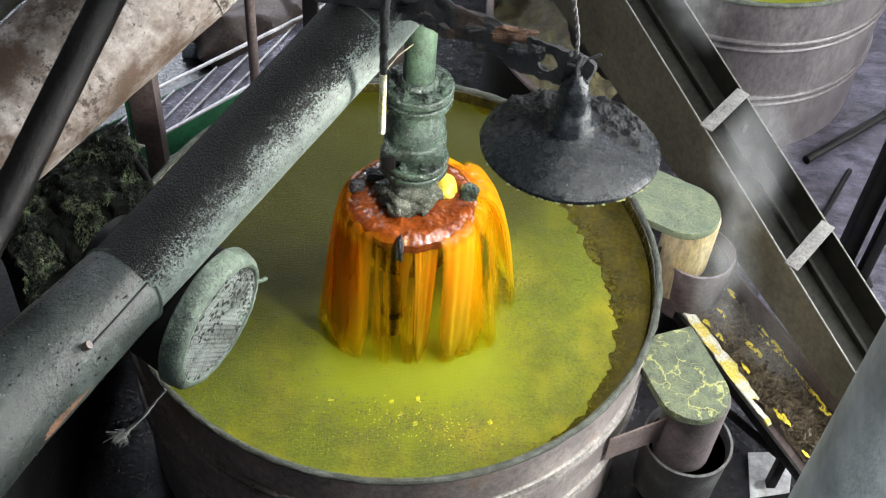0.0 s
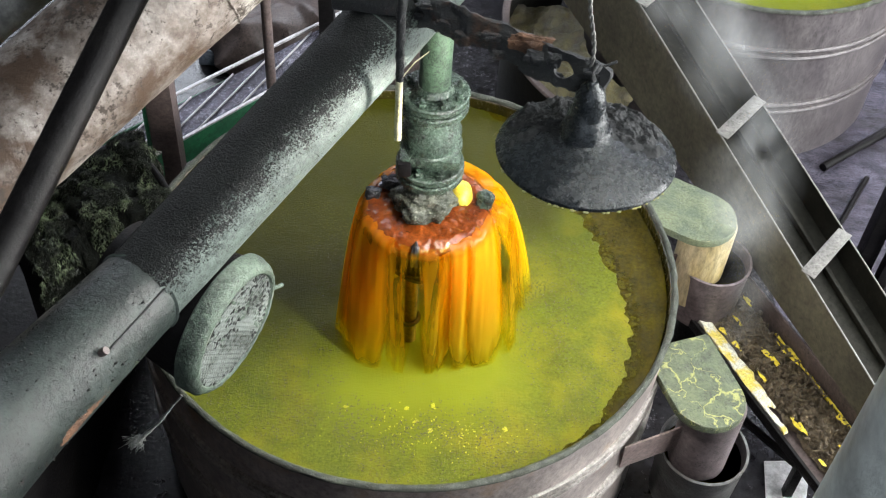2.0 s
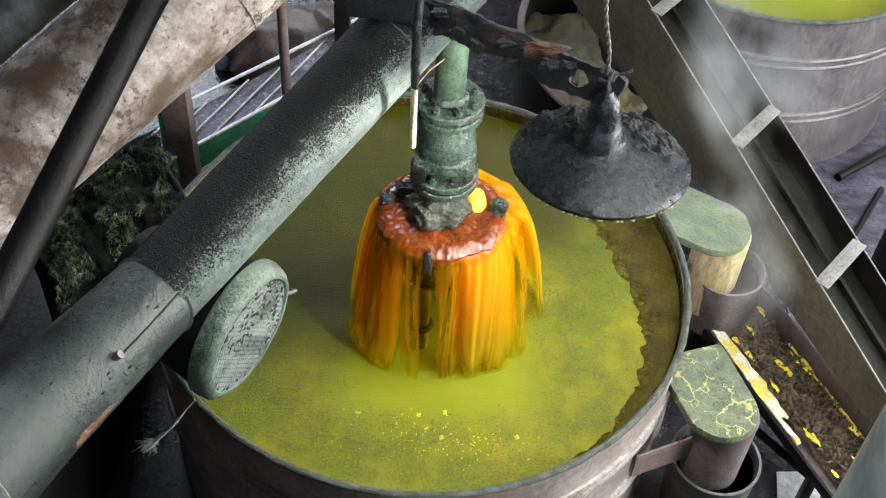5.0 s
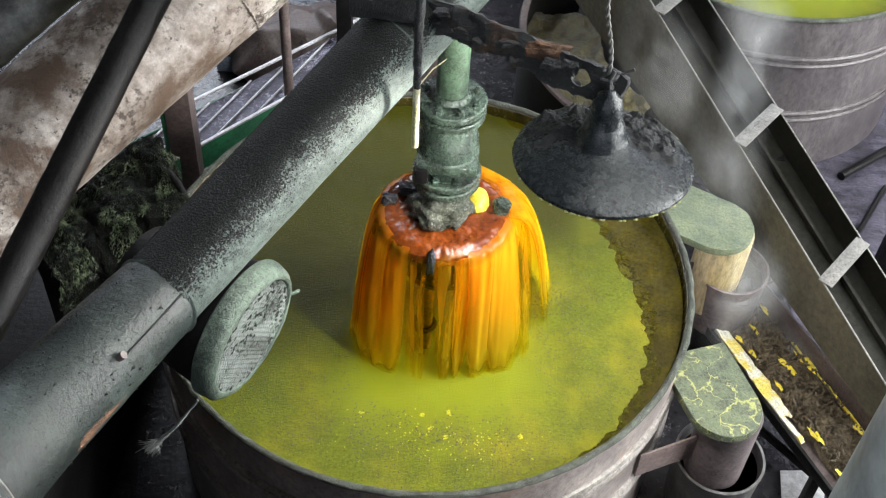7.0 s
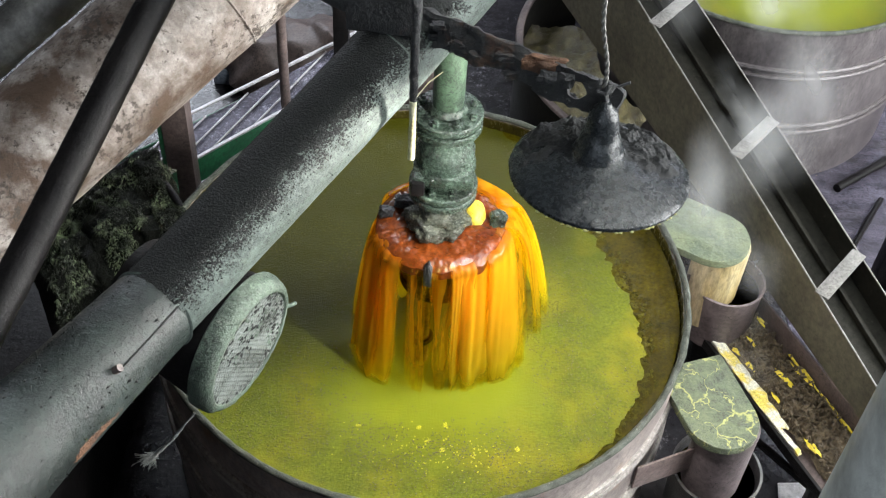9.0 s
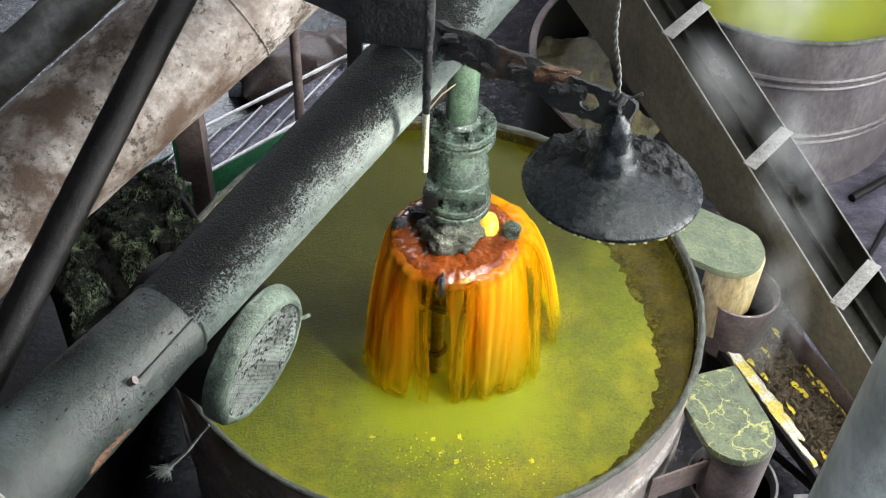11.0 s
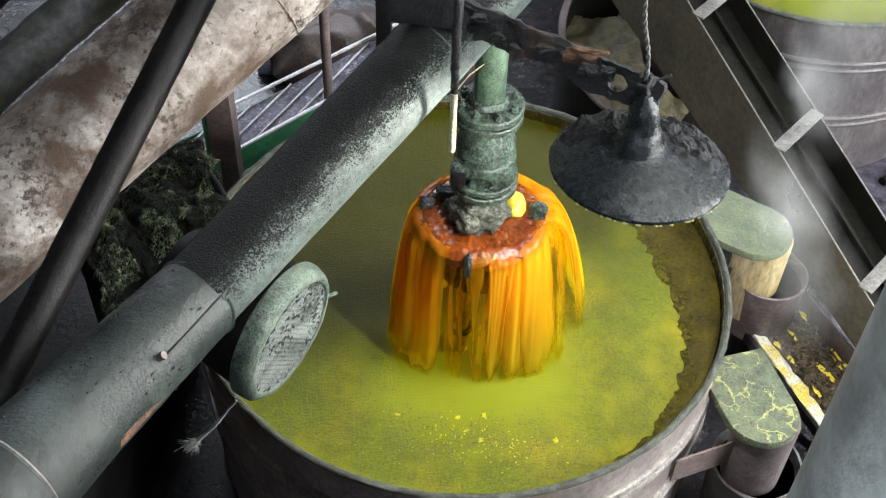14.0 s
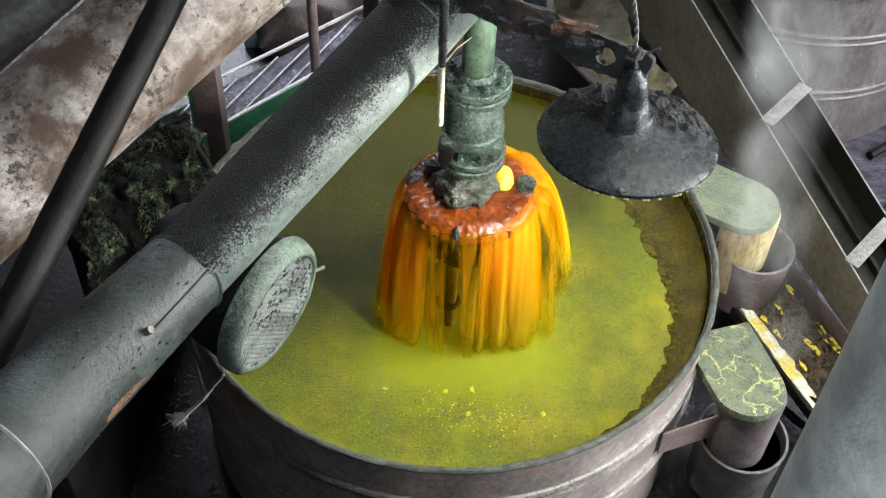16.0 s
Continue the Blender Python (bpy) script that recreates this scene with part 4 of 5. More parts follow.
# ---- hanger, arm, rod and hanging lamp ----
hang = thing("hanger_bracket", (-0.06, -0.57, 3.085), "black oily steel hanger bracket", "bracket")
part("plate", bar((-0.12, -0.01, 0.10), (0.05, -0.02, 0.10), 0.21, 0.05, rough=0.003, n=5), black_crud, hang)
part("gusset", bar((-0.30, 0.02, 0.13), (0.0, -0.01, 0.015), 0.06, 0.04, rough=0.003, n=5), black_crud, hang)
part("post", box((-0.06, -0.05, 0.1), (0.05, 0.03, 0.8), 0.01), black_crud, hang)
arm = thing("bracket_arm", (0, 0, 0), "rusty flat steel arm caked in black oil", "bracket")
bm = bar((-0.04, -0.53, 3.070), (0.285, -0.713, 3.085), 0.072, 0.018, up=(0, 0.5, 1), rough=0.010, n=22)
part("bar", bm, black_crud, arm)
a, b = Vector((0.26, -0.71, 3.076)), Vector((0.442, -0.823, 3.094))
x = (b - a).normalized()
z = (Vector((0, 0.5, 1)) - x * x.dot(Vector((0, 0.5, 1)))).normalized()
y = z.cross(x)
bm = bmesh.new()
n, hc, hr = 40, Vector((0.105, 0.0)), 0.021
ow, ih = [], []
for i in range(n):
    t = 2 * math.pi * i / n
    e = Vector((math.cos(t), math.sin(t)))
    k = 1 / max(abs(e.x) / 0.105, abs(e.y) / 0.040)
    o = hc + e * k * (1 + 0.12 * noise.noise(Vector((e.x * 3, e.y * 3, 2))))
    h = hc + Vector((e.x * hr * 1.1, e.y * hr * 0.9))
    ow.append(o)
    ih.append(h)
rows = []
for pts, side in ((ow, 1), (ow, -1), (ih, -1), (ih, 1)):
    rows.append([a + x * p.x + z * p.y + y * 0.008 * side for p in pts])
grid(bm, rows, close_u=True, close_v=True)
bmesh.ops.subdivide_edges(bm, edges=bm.edges, cuts=1, use_grid_fill=True)
for v in bm.verts:
    v.co += noise.noise_vector(v.co * 45) * 0.006
bmesh.ops.recalc_face_normals(bm, faces=bm.faces)
part("end_plate", bm, black_crud, arm, "eaten end plate with a round hole")

part("rust_scab", crusty((0.272, -0.712, 3.108), (0.045, 0.014, 0.020), 0.5), rust_scab, arm, "orange-brown scab of rust")
for k in range(9):
    q = Vector((-0.02, -0.54, 3.07)).lerp(Vector((0.40, -0.79, 3.085)), (k + rnd.random()) / 9.5)
    part("crud_lump", crusty((q.x, q.y - 0.012, q.z + rnd.uniform(-0.025, 0.03)), (rnd.uniform(0.012, 0.03), 0.012, rnd.uniform(0.008, 0.016)), 0.6, 3), black_crud, arm)

rod = thing("dip_rod", (0, 0, 0), "thin hanging rod, black above and pale with oil below", "rod")
part("upper_rod", tube([(-0.012, -0.745, 3.447), (-0.012, -0.745, 3.102), (-0.012, -0.745, 3.002)], [0.011, 0.010, 0.009], 14, 0.004, 50, step=0.006), black_crud, rod)
part("lower_rod", tube([(-0.012, -0.745, 3.002), (-0.012, -0.745, 2.827)], [0.0085, 0.0085], 14, 0.0006, 40, step=0.01), rod_yellow, rod)
part("wire_loop", tube([(-0.012, -0.745, 3.002), (0.018, -0.695, 3.017), (0.048, -0.645, 3.012)], 0.0016, 8, 0.0005, 60, step=0.01), rod_yellow, rod)

lamp = thing("pendant_lamp", (0.418, -0.832, 2.91), "black sooty enamel pendant lamp with a wide shallow shade", "lamp")
tilt = pose(0, 0, 0, -4.5, 0, 0)
prof = [(0.203, -0.004), (0.2045, 0.0), (0.203, 0.005), (0.19, 0.013), (0.16, 0.026), (0.12, 0.040), (0.085, 0.051), (0.06, 0.058), (0.05, 0.064), (0.046, 0.07), (0.03, 0.07), (0.03, 0.06), (0.085, 0.045), (0.16, 0.018), (0.20, -0.004)]
bm = revolve(prof, 120, rough=0.0012, freq=30, closed=True)
bmesh.ops.transform(bm, matrix=tilt, verts=bm.verts)
part("shade", bm, lamp_top, lamp)
bm = revolve([(0.060, 0.052), (0.052, 0.075), (0.047, 0.098), (0.043, 0.108), (0.039, 0.112), (0.036, 0.145), (0.033, 0.166), (0.026, 0.180), (0.016, 0.190), (0.012, 0.20), (0.0001, 0.202)], 40, rough=0.003, freq=34, centre=(-0.012, 0, 0))
part("neck", bm, lamp_top, lamp, "stepped black lamp neck")
# soot crust piled on the far half of the shade
bm = bmesh.new()
rows = []
for j in range(46):
    rr = 0.05 + 0.148 * j / 45
    row = []
    for i in range(150):
        t = radians(-32 + 236 * i / 149)
        base = 0.064 - (rr - 0.05) * 0.36 - max(0, rr - 0.17) * 0.35
        f = noise.fractal(Vector((rr * math.cos(t), rr * math.sin(t), 0)) * 26, 0.8, 2.1, 5)
        edge = min(1.0, min(i, 149 - i) / 26) * min(1, (45 - j) / 5)
        h = max(0.0, 0.42 + f) * 0.020 * edge - 0.003 * (1 - edge)
        row.append(Vector((rr * math.cos(t), rr * math.sin(t), base + h)))
    rows.append(row)
grid(bm, rows)
bmesh.ops.transform(bm, matrix=tilt, verts=bm.verts)
bmesh.ops.recalc_face_normals(bm, faces=bm.faces)
part("dark_crust", bm, lamp_soot, lamp, "rough crust of soot")
bm = revolve([(0.199, -0.006), (0.16, 0.013), (0.085, 0.040), (0.032, 0.054)], 96)
bmesh.ops.transform(bm, matrix=tilt, verts=bm.verts)
part("shade_lining", bm, white_patch, lamp, "white enamel inside the shade")
bulb_glow = bpy.data.materials.new("lit_bulb")
bulb_glow.use_nodes = True
bulb_glow.node_tree.nodes["Principled BSDF"].inputs["Emission Color"].default_value = (1.0, 0.95, 0.86, 1)
bulb_glow.node_tree.nodes["Principled BSDF"].inputs["Emission Strength"].default_value = 6.0
part("bulb", revolve([(0.014, 0.05), (0.014, 0.03), (0.028, 0.01), (0.03, -0.005), (0.022, -0.02), (0.0001, -0.027)], 24), bulb_glow, lamp, "lit bulb under the shade")
drip = material("clear_oil_drop", (0.75, 0.72, 0.35), (0.6, 0.58, 0.2), 30, 0.1, 0)
for i in range(26):
    t = radians(rnd.uniform(-160, -25))
    s = rnd.uniform(0.0018, 0.004)
    bm = bmesh.new()
    bmesh.ops.create_icosphere(bm, subdivisions=1, radius=1, matrix=tilt @ pose(0.203 * math.cos(t), 0.203 * math.sin(t), -0.005) @ Matrix.Diagonal((s * 1.5, s, s * 1.2, 1)))
    part("oil_drop", bm, drip, lamp, "clear oil drop")
part("hook", tube([(-0.01, 0.0, 0.19), (-0.016, 0.01, 0.215), (-0.008, 0.02, 0.235)], 0.006, 10, 0.002, 60, step=0.006), black_crud, lamp)
wire = thing("hanging_wire", (0, 0, 0), "twisted wire holding the lamp to its arm", "wire")
for ph in (0, math.pi):
    pts = []
    for i in range(60):
        f = i / 59
        p = Vector((0.400, -0.806, 3.13)).lerp(Vector((0.352, -0.83, 3.46)), f)
        pts.append(p + Vector((math.cos(ph + i * 0.8), math.sin(ph + i * 0.8), 0)) * 0.003 + Vector((0.004 * math.sin(f * 9), 0, 0)))
    part("strand", tube(pts, 0.0028, 8), angle_mat, wire)
pts = [Vector((0.402 + 0.016 * math.cos(i * 0.9), -0.81 + 0.014 * math.sin(i * 0.9), 3.105 + 0.004 * i)) for i in range(12)]
part("binding", tube(pts, 0.005, 8, 0.0015, 50), black_crud, wire)
part("wire_end", tube([(0.41, -0.81, 3.125), (0.43, -0.80, 3.13), (0.453, -0.80, 3.143)], 0.003, 8, 0.001, 60), black_crud, wire)

# ---- mesh-faced drum under the big pipe ----
drum = thing("mesh_drum", (-0.350, -1.104, 2.51), "drum with a clogged wire-mesh face and a grey-green rim", "strainer")
nv = Vector((0.90, -0.40, -0.10)).normalized()
major = Vector((0.318, 0.694, 0.645))
major = (major - nv * major.dot(nv)).normalized()
minor = nv.cross(major)
DM = Matrix((minor, major, nv)).transposed().to_4x4()


def on_drum(bm):
    bmesh.ops.transform(bm, matrix=DM, verts=bm.verts)
    return bm


R = 0.178
part("barrel", on_drum(revolve([(0.05, -0.36), (0.13, -0.33), (R - 0.03, -0.2), (R - 0.012, -0.052), (R - 0.03, -0.05), (R - 0.05, -0.02), (0.02, -0.018)], 56, rough=0.002)), dark_steel, drum, "black drum body")
part("rim", on_drum(revolve([(R - 0.006, -0.056), (R, -0.052), (R, -0.035), (R - 0.003, -0.018), (R - 0.010, -0.007), (R - 0.020, 0.0), (R - 0.028, -0.001), (R - 0.034, -0.008), (R - 0.030, -0.03)], 96, rough=0.003, freq=34, closed=True)), mesh_rim, drum)
bm = bmesh.new()
n, w, rr = 24, 0.0013, R - 0.033
for k in range(3):
    t = radians(60 * k)
    e, f = Vector((math.cos(t), math.sin(t), 0)), Vector((-math.sin(t), math.cos(t), 0))
    for i in range(-n // 2 + 1, n // 2):
        o = (i + 0.33 * k) * 2 * rr / n
        half = math.sqrt(max(rr * rr - o * o, 1e-6))
        c = f * o
        vs = [bm.verts.new(c + e * (sx * half) + f * (sy * w) + Vector((0, 0, h + 0.001 * k))) for h in (-0.009, -0.006) for sx, sy in ((-1, -1), (1, -1), (1, 1), (-1, 1))]
        for q in ((4, 5, 6, 7), (3, 2, 1, 0), (0, 1, 5, 4), (2, 3, 7, 6)):
            bm.faces.new([vs[j] for j in q])
part("wire_mesh", on_drum(bm), mesh_mat, drum, "fine grey wire mesh", smooth=False)
for i in range(420):
    t, q = rnd.uniform(0, 6.28), rr * math.sqrt(rnd.random())
    if noise.noise(Vector((q * math.cos(t), q * math.sin(t), 0)) * 9) + 0.25 * math.sin(t) < -0.02 and q < 0.9 * rr:
        continue
    s = rnd.uniform(0.002, 0.006)
    bm = bmesh.new()
    bmesh.ops.create_icosphere(bm, subdivisions=2, radius=1, matrix=pose(q * math.cos(t), q * math.sin(t), -0.005, rz=rnd.uniform(0, 180)) @ Matrix.Diagonal((s * 1.5, s * 0.8, s * 0.35, 1)))
    for v in bm.verts:
        v.co += noise.noise_vector(v.co * 160) * 0.004
    part("fibre_clot", on_drum(bm), crust_mat if i % 3 else mesh_rim, drum)
part("lug", tube([DM @ Vector((-0.125, 0.115, -0.01)), DM @ Vector((-0.136, 0.122, -0.004)), DM @ Vector((-0.146, 0.130, 0.0))], 0.005, 10, 0.0015, 50), mesh_rim, drum)
rope = thing("frayed_rope", (0, 0, 0), "short frayed grey rope end", "rope")
part("rope", tube([(-0.49, -1.168, 2.325), (-0.55, -1.205, 2.25), (-0.60, -1.232, 2.205)], [0.0032, 0.0038, 0.0065], 12, 0.0028, 70, step=0.005), rope_mat, rope)
bm = bmesh.new()
for i in range(150):
    e = Vector((-0.595, -1.229, 2.209)) + Vector((rnd.gauss(0, 0.006), rnd.gauss(0, 0.005), rnd.gauss(0, 0.006)))
    tube([e, e + Vector((-0.014 + rnd.gauss(0, 0.008), -0.006 + rnd.gauss(0, 0.007), -0.010 + rnd.gauss(0, 0.009)))], [0.0008, 0.0004], 4, bm=bm)
part("fray", bm, rope_mat, rope)

# ---- overflow spouts and cups east of the tank ----


def spout(cx, cy, r, z, tx, mat, label, pr, pz, pmat, skirt=0.03, turn=0, off=(0.035, 0)):
    """A flat overflow box with a round end, full of scum, on a down pipe."""
    t = thing("overflow_spout", (cx, cy, 0), label, "spout", "overflow spouts")

    t.rotation_euler.z = radians(turn)

    def outline(rr, zz, n=40):
        pts = [Vector((rr * math.cos(radians(-90 + 180 * i / n)), rr * math.sin(radians(-90 + 180 * i / n)), zz)) for i in range(n + 1)]
        m = 10
        top = [Vector((tx * j / m, rr, zz)) for j in range(1, m + 1)]
        return pts + top + [Vector((tx * j / m, -rr, zz)) for j in range(m, 0, -1)]

    bm = bmesh.new()
    grid(bm, [outline(r, z - skirt), outline(r, z - 0.006), outline(r - 0.003, z)], close_u=True)
    part("box", bm, mat, t)
    bm = bmesh.new()
    rows = []
    for k in range(26):
        row = outline((r - 0.003) * k / 25, z)
        for p in row:
            p.z += noise.fractal(p * 30, 0.9, 2.0, 4) * 0.003
        rows.append(row)
    grid(bm, rows, close_u=True)
    bmesh.ops.remove_doubles(bm, verts=bm.verts, dist=1e-5)
    bmesh.ops.recalc_face_normals(bm, faces=bm.faces)
    part("scum_top", bm, mat, t, "dull green scum skin")
    part("down_pipe", revolve([(pr, z - skirt), (pr, z - 0.12), (pr * 0.98, pz)], 48, rough=0.001, freq=30, centre=(*off, 0)), pmat, t, "oil-wet down pipe")
    return t


def cup(x, y, r, z1, z0, mat, label):
    t = thing("drain_cup", (x, y, 0), label, "cup", "drain cups")
    part("wall", revolve([(r * 0.94, z0), (r, z1 - 0.02), (r + 0.004, z1), (r - 0.006, z1 + 0.002), (r - 0.012, z1 - 0.02), (r * 0.9, z0 + 0.01)], 64, rough=0.001, freq=20, closed=True), mat, t)
    part("oil", revolve([(0.0001, z1 - 0.05), (r - 0.014, z1 - 0.05)], 48), dark_oil, t, "dark oil in the cup")
    part("drain", revolve([(r * 0.5, FLOOR), (r * 0.5, z0 + 0.02)], 32), dark_steel, t, "dark drain pipe down to the floor")
    part("base", revolve([(r * 0.5, z0 - 0.004), (r * 0.93, z0 - 0.002), (r * 0.93, z0 + 0.008), (r * 0.5, z0 + 0.008)], 48, closed=True), mat, t)


spout(1.098, 0.405, 0.142, 1.52, -0.25, spout_foam, "overflow spout skinned with dull green scum, yellow pipe below", 0.104, 1.1, yellow_oil, turn=-28, off=(0.045, 0.01))
cup(1.205, 0.405, 0.148, 1.285, 1.00, cup_mat, "brown steel cup catching a yellow oil pipe")
spout(1.062, -0.405, 0.130, 1.45, -0.25, cracked_foam, "overflow spout skinned with cracked green scum", 0.106, 1.0, cup_mat, turn=-68, off=(0.016, 0.030))
cup(1.115, -0.40, 0.160, 1.14, 0.86, dark_lagging, "dark steel cup round a stained down pipe")
strap_steel = material("pink_brown_strap_steel", (0.33, 0.25, 0.235), (0.20, 0.15, 0.14), 8, 0.45, 0.3, 0, (0.06, 0.04, 0.035), 40, 0.68)
st = thing("support_strap", (0, 0, 0), "flat brown steel strap bolted to the tank", "strap", "flat straps")
part("strap", bar((0.79, -0.545, 1.25), (1.04, -0.42, 1.25), 0.13, 0.008), strap_steel, st)
st = thing("support_strap", (0, 0, 0), "flat brown steel strap bolted to the tank", "strap", "flat straps")
part("strap", bar((0.86, 0.36, 1.28), (1.10, 0.37, 1.28), 0.1, 0.008), rust_steel, st)

# ---- sludge trough ----
trough = thing("sludge_trough", (0, 0, 0), "steel trough heaped with brown fibre sludge and yellow oil", "trough")
TA, TB = Vector((1.085, 0.40, 1.02)), Vector((1.66, -0.60, 0.96))
ax = (TB - TA).normalized()
ac = Vector((-ax.y, ax.x, 0)).normalized()
W = 0.285
part("floor_plate", quad_prism([TA, TB, TB + ac * W, TA + ac * W], 0.012), rust_steel, trough, smooth=False)
part("near_lip", bar(TA + Vector((0, 0, 0.012)), TB + Vector((0, 0, 0.012)), 0.05, 0.014), dark_steel, trough)
part("oily_edge", bar(TA + ac * 0.04 + Vector((0, 0, 0.034)), TA.lerp(TB, 0.54) + ac * 0.036 + Vector((0, 0, 0.034)), 0.012, 0.052, rough=0.011, n=22), pale_edge, trough, "bright edge wet with yellow oil")
part("oily_edge", bar(TA.lerp(TB, 0.44) + ac * 0.026 + Vector((0, 0, 0.034)), TA.lerp(TB, 0.64) + ac * 0.022 + Vector((0, 0, 0.034)), 0.010, 0.022, rough=0.007, n=12), pale_edge, trough, "bright edge wet with yellow oil")
part("oily_edge", bar(TA.lerp(TB, 0.30) + ac * (W - 0.022) + Vector((0, 0, 0.05)), TA.lerp(TB, 0.72) + ac * (W - 0.022) + Vector((0, 0, 0.05)), 0.008, 0.008, rough=0.007, n=26), bright_oil, trough, "yellow oil along the far side")
part("far_side", bar(TA + ac * W + Vector((0, 0, 0.05)), TB + ac * W + Vector((0, 0, 0.05)), 0.16, 0.01), rust_steel, trough, "brown side plate")
part("end_plate", bar(TB + Vector((0, 0, 0.02)), TB + ac * W + Vector((0, 0, 0.02)), 0.07, 0.01), angle_mat, trough)
for f in (0.30, 0.74):
    q = TA.lerp(TB, f) + ac * 0.02
    part("leg", box((q.x - 0.018, q.y - 0.018, FLOOR), (q.x + 0.018, q.y + 0.018, q.z - 0.012), 0.003), dark_steel, trough)
part("brace", bar(TA.lerp(TB, 0.30) + ac * 0.02 - Vector((0, 0, 0.22)), TA.lerp(TB, 0.74) + ac * 0.02 - Vector((0, 0, 0.03)), 0.03, 0.02), dark_steel, trough)
bm = bmesh.new()
rows = []
for j in range(120):
    row = []
    for i in range(44):
        p = TA.lerp(TB, j / 119) + ac * (0.06 + (W - 0.07) * i / 43)
        f = noise.fractal(p * 22, 0.7, 2.1, 5) * 0.020 + noise.noise(p * 90) * 0.006
        hump = math.sin(math.pi * min(1, (i + 2) / 46)) ** 0.6
        row.append(p + Vector((0, 0, 0.006 + 0.038 * hump + f)))
    rows.append(row)
grid(bm, rows)
bmesh.ops.recalc_face_normals(bm, faces=bm.faces)
s = tagged(part("sludge_bed", bm, sludge), "heaped brown fibre sludge in the trough", "sludge")
bm = bmesh.new()
for i in range(1500):
    p = TA.lerp(TB, rnd.random()) + ac * rnd.uniform(0.07, W - 0.02)
    s = rnd.uniform(0.004, 0.015)
    m = pose(p.x, p.y, p.z + 0.045 + rnd.uniform(-0.012, 0.014), rnd.uniform(0, 180), rnd.uniform(0, 180), rnd.uniform(0, 180)) @ Matrix.Diagonal((s * 1.7, s * 0.6, s * 0.45, 1))
    bmesh.ops.create_icosphere(bm, subdivisions=1, radius=1, matrix=m)
tagged(part("sludge_lumps", bm, sludge, smooth=False), "loose lumps of brown fibre on the sludge", "sludge", kind="stuff")

bm = bmesh.new()
for i in range(22):
    f = rnd.random()
    side = rnd.choice((0.06, 0.075, 0.10, W - 0.03, W - 0.035, W - 0.03, 0.16))
    p = TA.lerp(TB, f) + ac * (side + rnd.gauss(0, 0.008)) + Vector((0, 0, 0.05 + rnd.uniform(0, 0.012)))
    ragged_patch(bm, p, rnd.uniform(0.012, 0.042), rnd.uniform(0.006, 0.013), ax, i * 1.7)
tagged(part("grease_patches", bm, bright_oil), "bright yellow grease patches on the sludge", "grease", kind="stuff")
# daylight falling on the floor, drawn as a white plate
bm = quad_prism([(1.44, -0.40, FLOOR + 0.01), (1.60, -0.36, FLOOR + 0.01), (1.65, -0.17, FLOOR + 0.01), (1.46, -0.19, FLOOR + 0.01)], 0.006)
tagged(part("daylight_white", bm, white_patch, smooth=False), "white plate standing for daylight on the floor", "sheet")

# ---- sloping conveyor casing with cross ties ----
CL0, CL1 = Vector((0.739, 1.671, 1.846)), Vector((1.802, -0.290, 1.241))
casing = thing("conveyor_casing", (0, 0, 0), "sloping dark steel conveyor casing with flat cross ties", "conveyor")
cx = (CL1 - CL0).normalized()
cc = Vector((-cx.y, cx.x, 0)).normalized()
CW = 0.26
CS = CL0 - (CL1 - CL0) * 0.25


def casing_side(off, deep0, deep1, name, mat):
    """A side plate along the casing, deep0 high at its upper end and deep1 at its lower end."""
    bm = bmesh.new()
    rows = []
    for o in (off - 0.004, off + 0.004):
        rows.append([CS + cc * o, CL1 + cc * o, CL1 + cc * o - Vector((0, 0, deep1)), CS + cc * o - Vector((0, 0, deep0))])
    vs = grid(bm, rows, close_u=True)
    bm.faces.new(vs[0])
    bm.faces.new(vs[1])
    bmesh.ops.recalc_face_normals(bm, faces=bm.faces)
    part(name, bm, mat, casing, smooth=False)


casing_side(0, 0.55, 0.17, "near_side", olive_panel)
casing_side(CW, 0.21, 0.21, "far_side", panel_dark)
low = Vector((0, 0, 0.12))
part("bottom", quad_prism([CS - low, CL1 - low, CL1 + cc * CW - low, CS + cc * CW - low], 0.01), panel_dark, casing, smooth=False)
for o in (0, CW):
    part("edge_angle", bar(CS + cc * o + Vector((0, 0, 0.002)), CL1 + cc * o + Vector((0, 0, 0.002)), 0.005, 0.006), angle_mat, casing, "bright worn edge")
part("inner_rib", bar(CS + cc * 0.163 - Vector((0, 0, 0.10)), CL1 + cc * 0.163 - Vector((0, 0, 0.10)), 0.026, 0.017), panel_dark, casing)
part("end_bracket", bar(CL1 + Vector((0, 0, 0.004)), CL1 + cc * 0.10 - cx * 0.02 + Vector((0, 0, 0.004)), 0.008, 0.052), angle_mat, casing, "bright worn bracket")
for s in (0.134, 0.441, 0.731):
    p = CL0.lerp(CL1, s)
    part("cross_tie", bar(p + Vector((0, 0, 0.006)), p + cc * CW - cx * 0.112 + Vector((0, 0, 0.006)), 0.006, 0.06), angle_mat, casing)
for f in (0.45, 0.93):
    q = CL0.lerp(CL1, f) + cc * (CW - 0.03)
    part("leg", box((q.x - 0.02, q.y - 0.02, FLOOR), (q.x + 0.02, q.y + 0.02, q.z - 0.12), 0.003), dark_steel, casing)

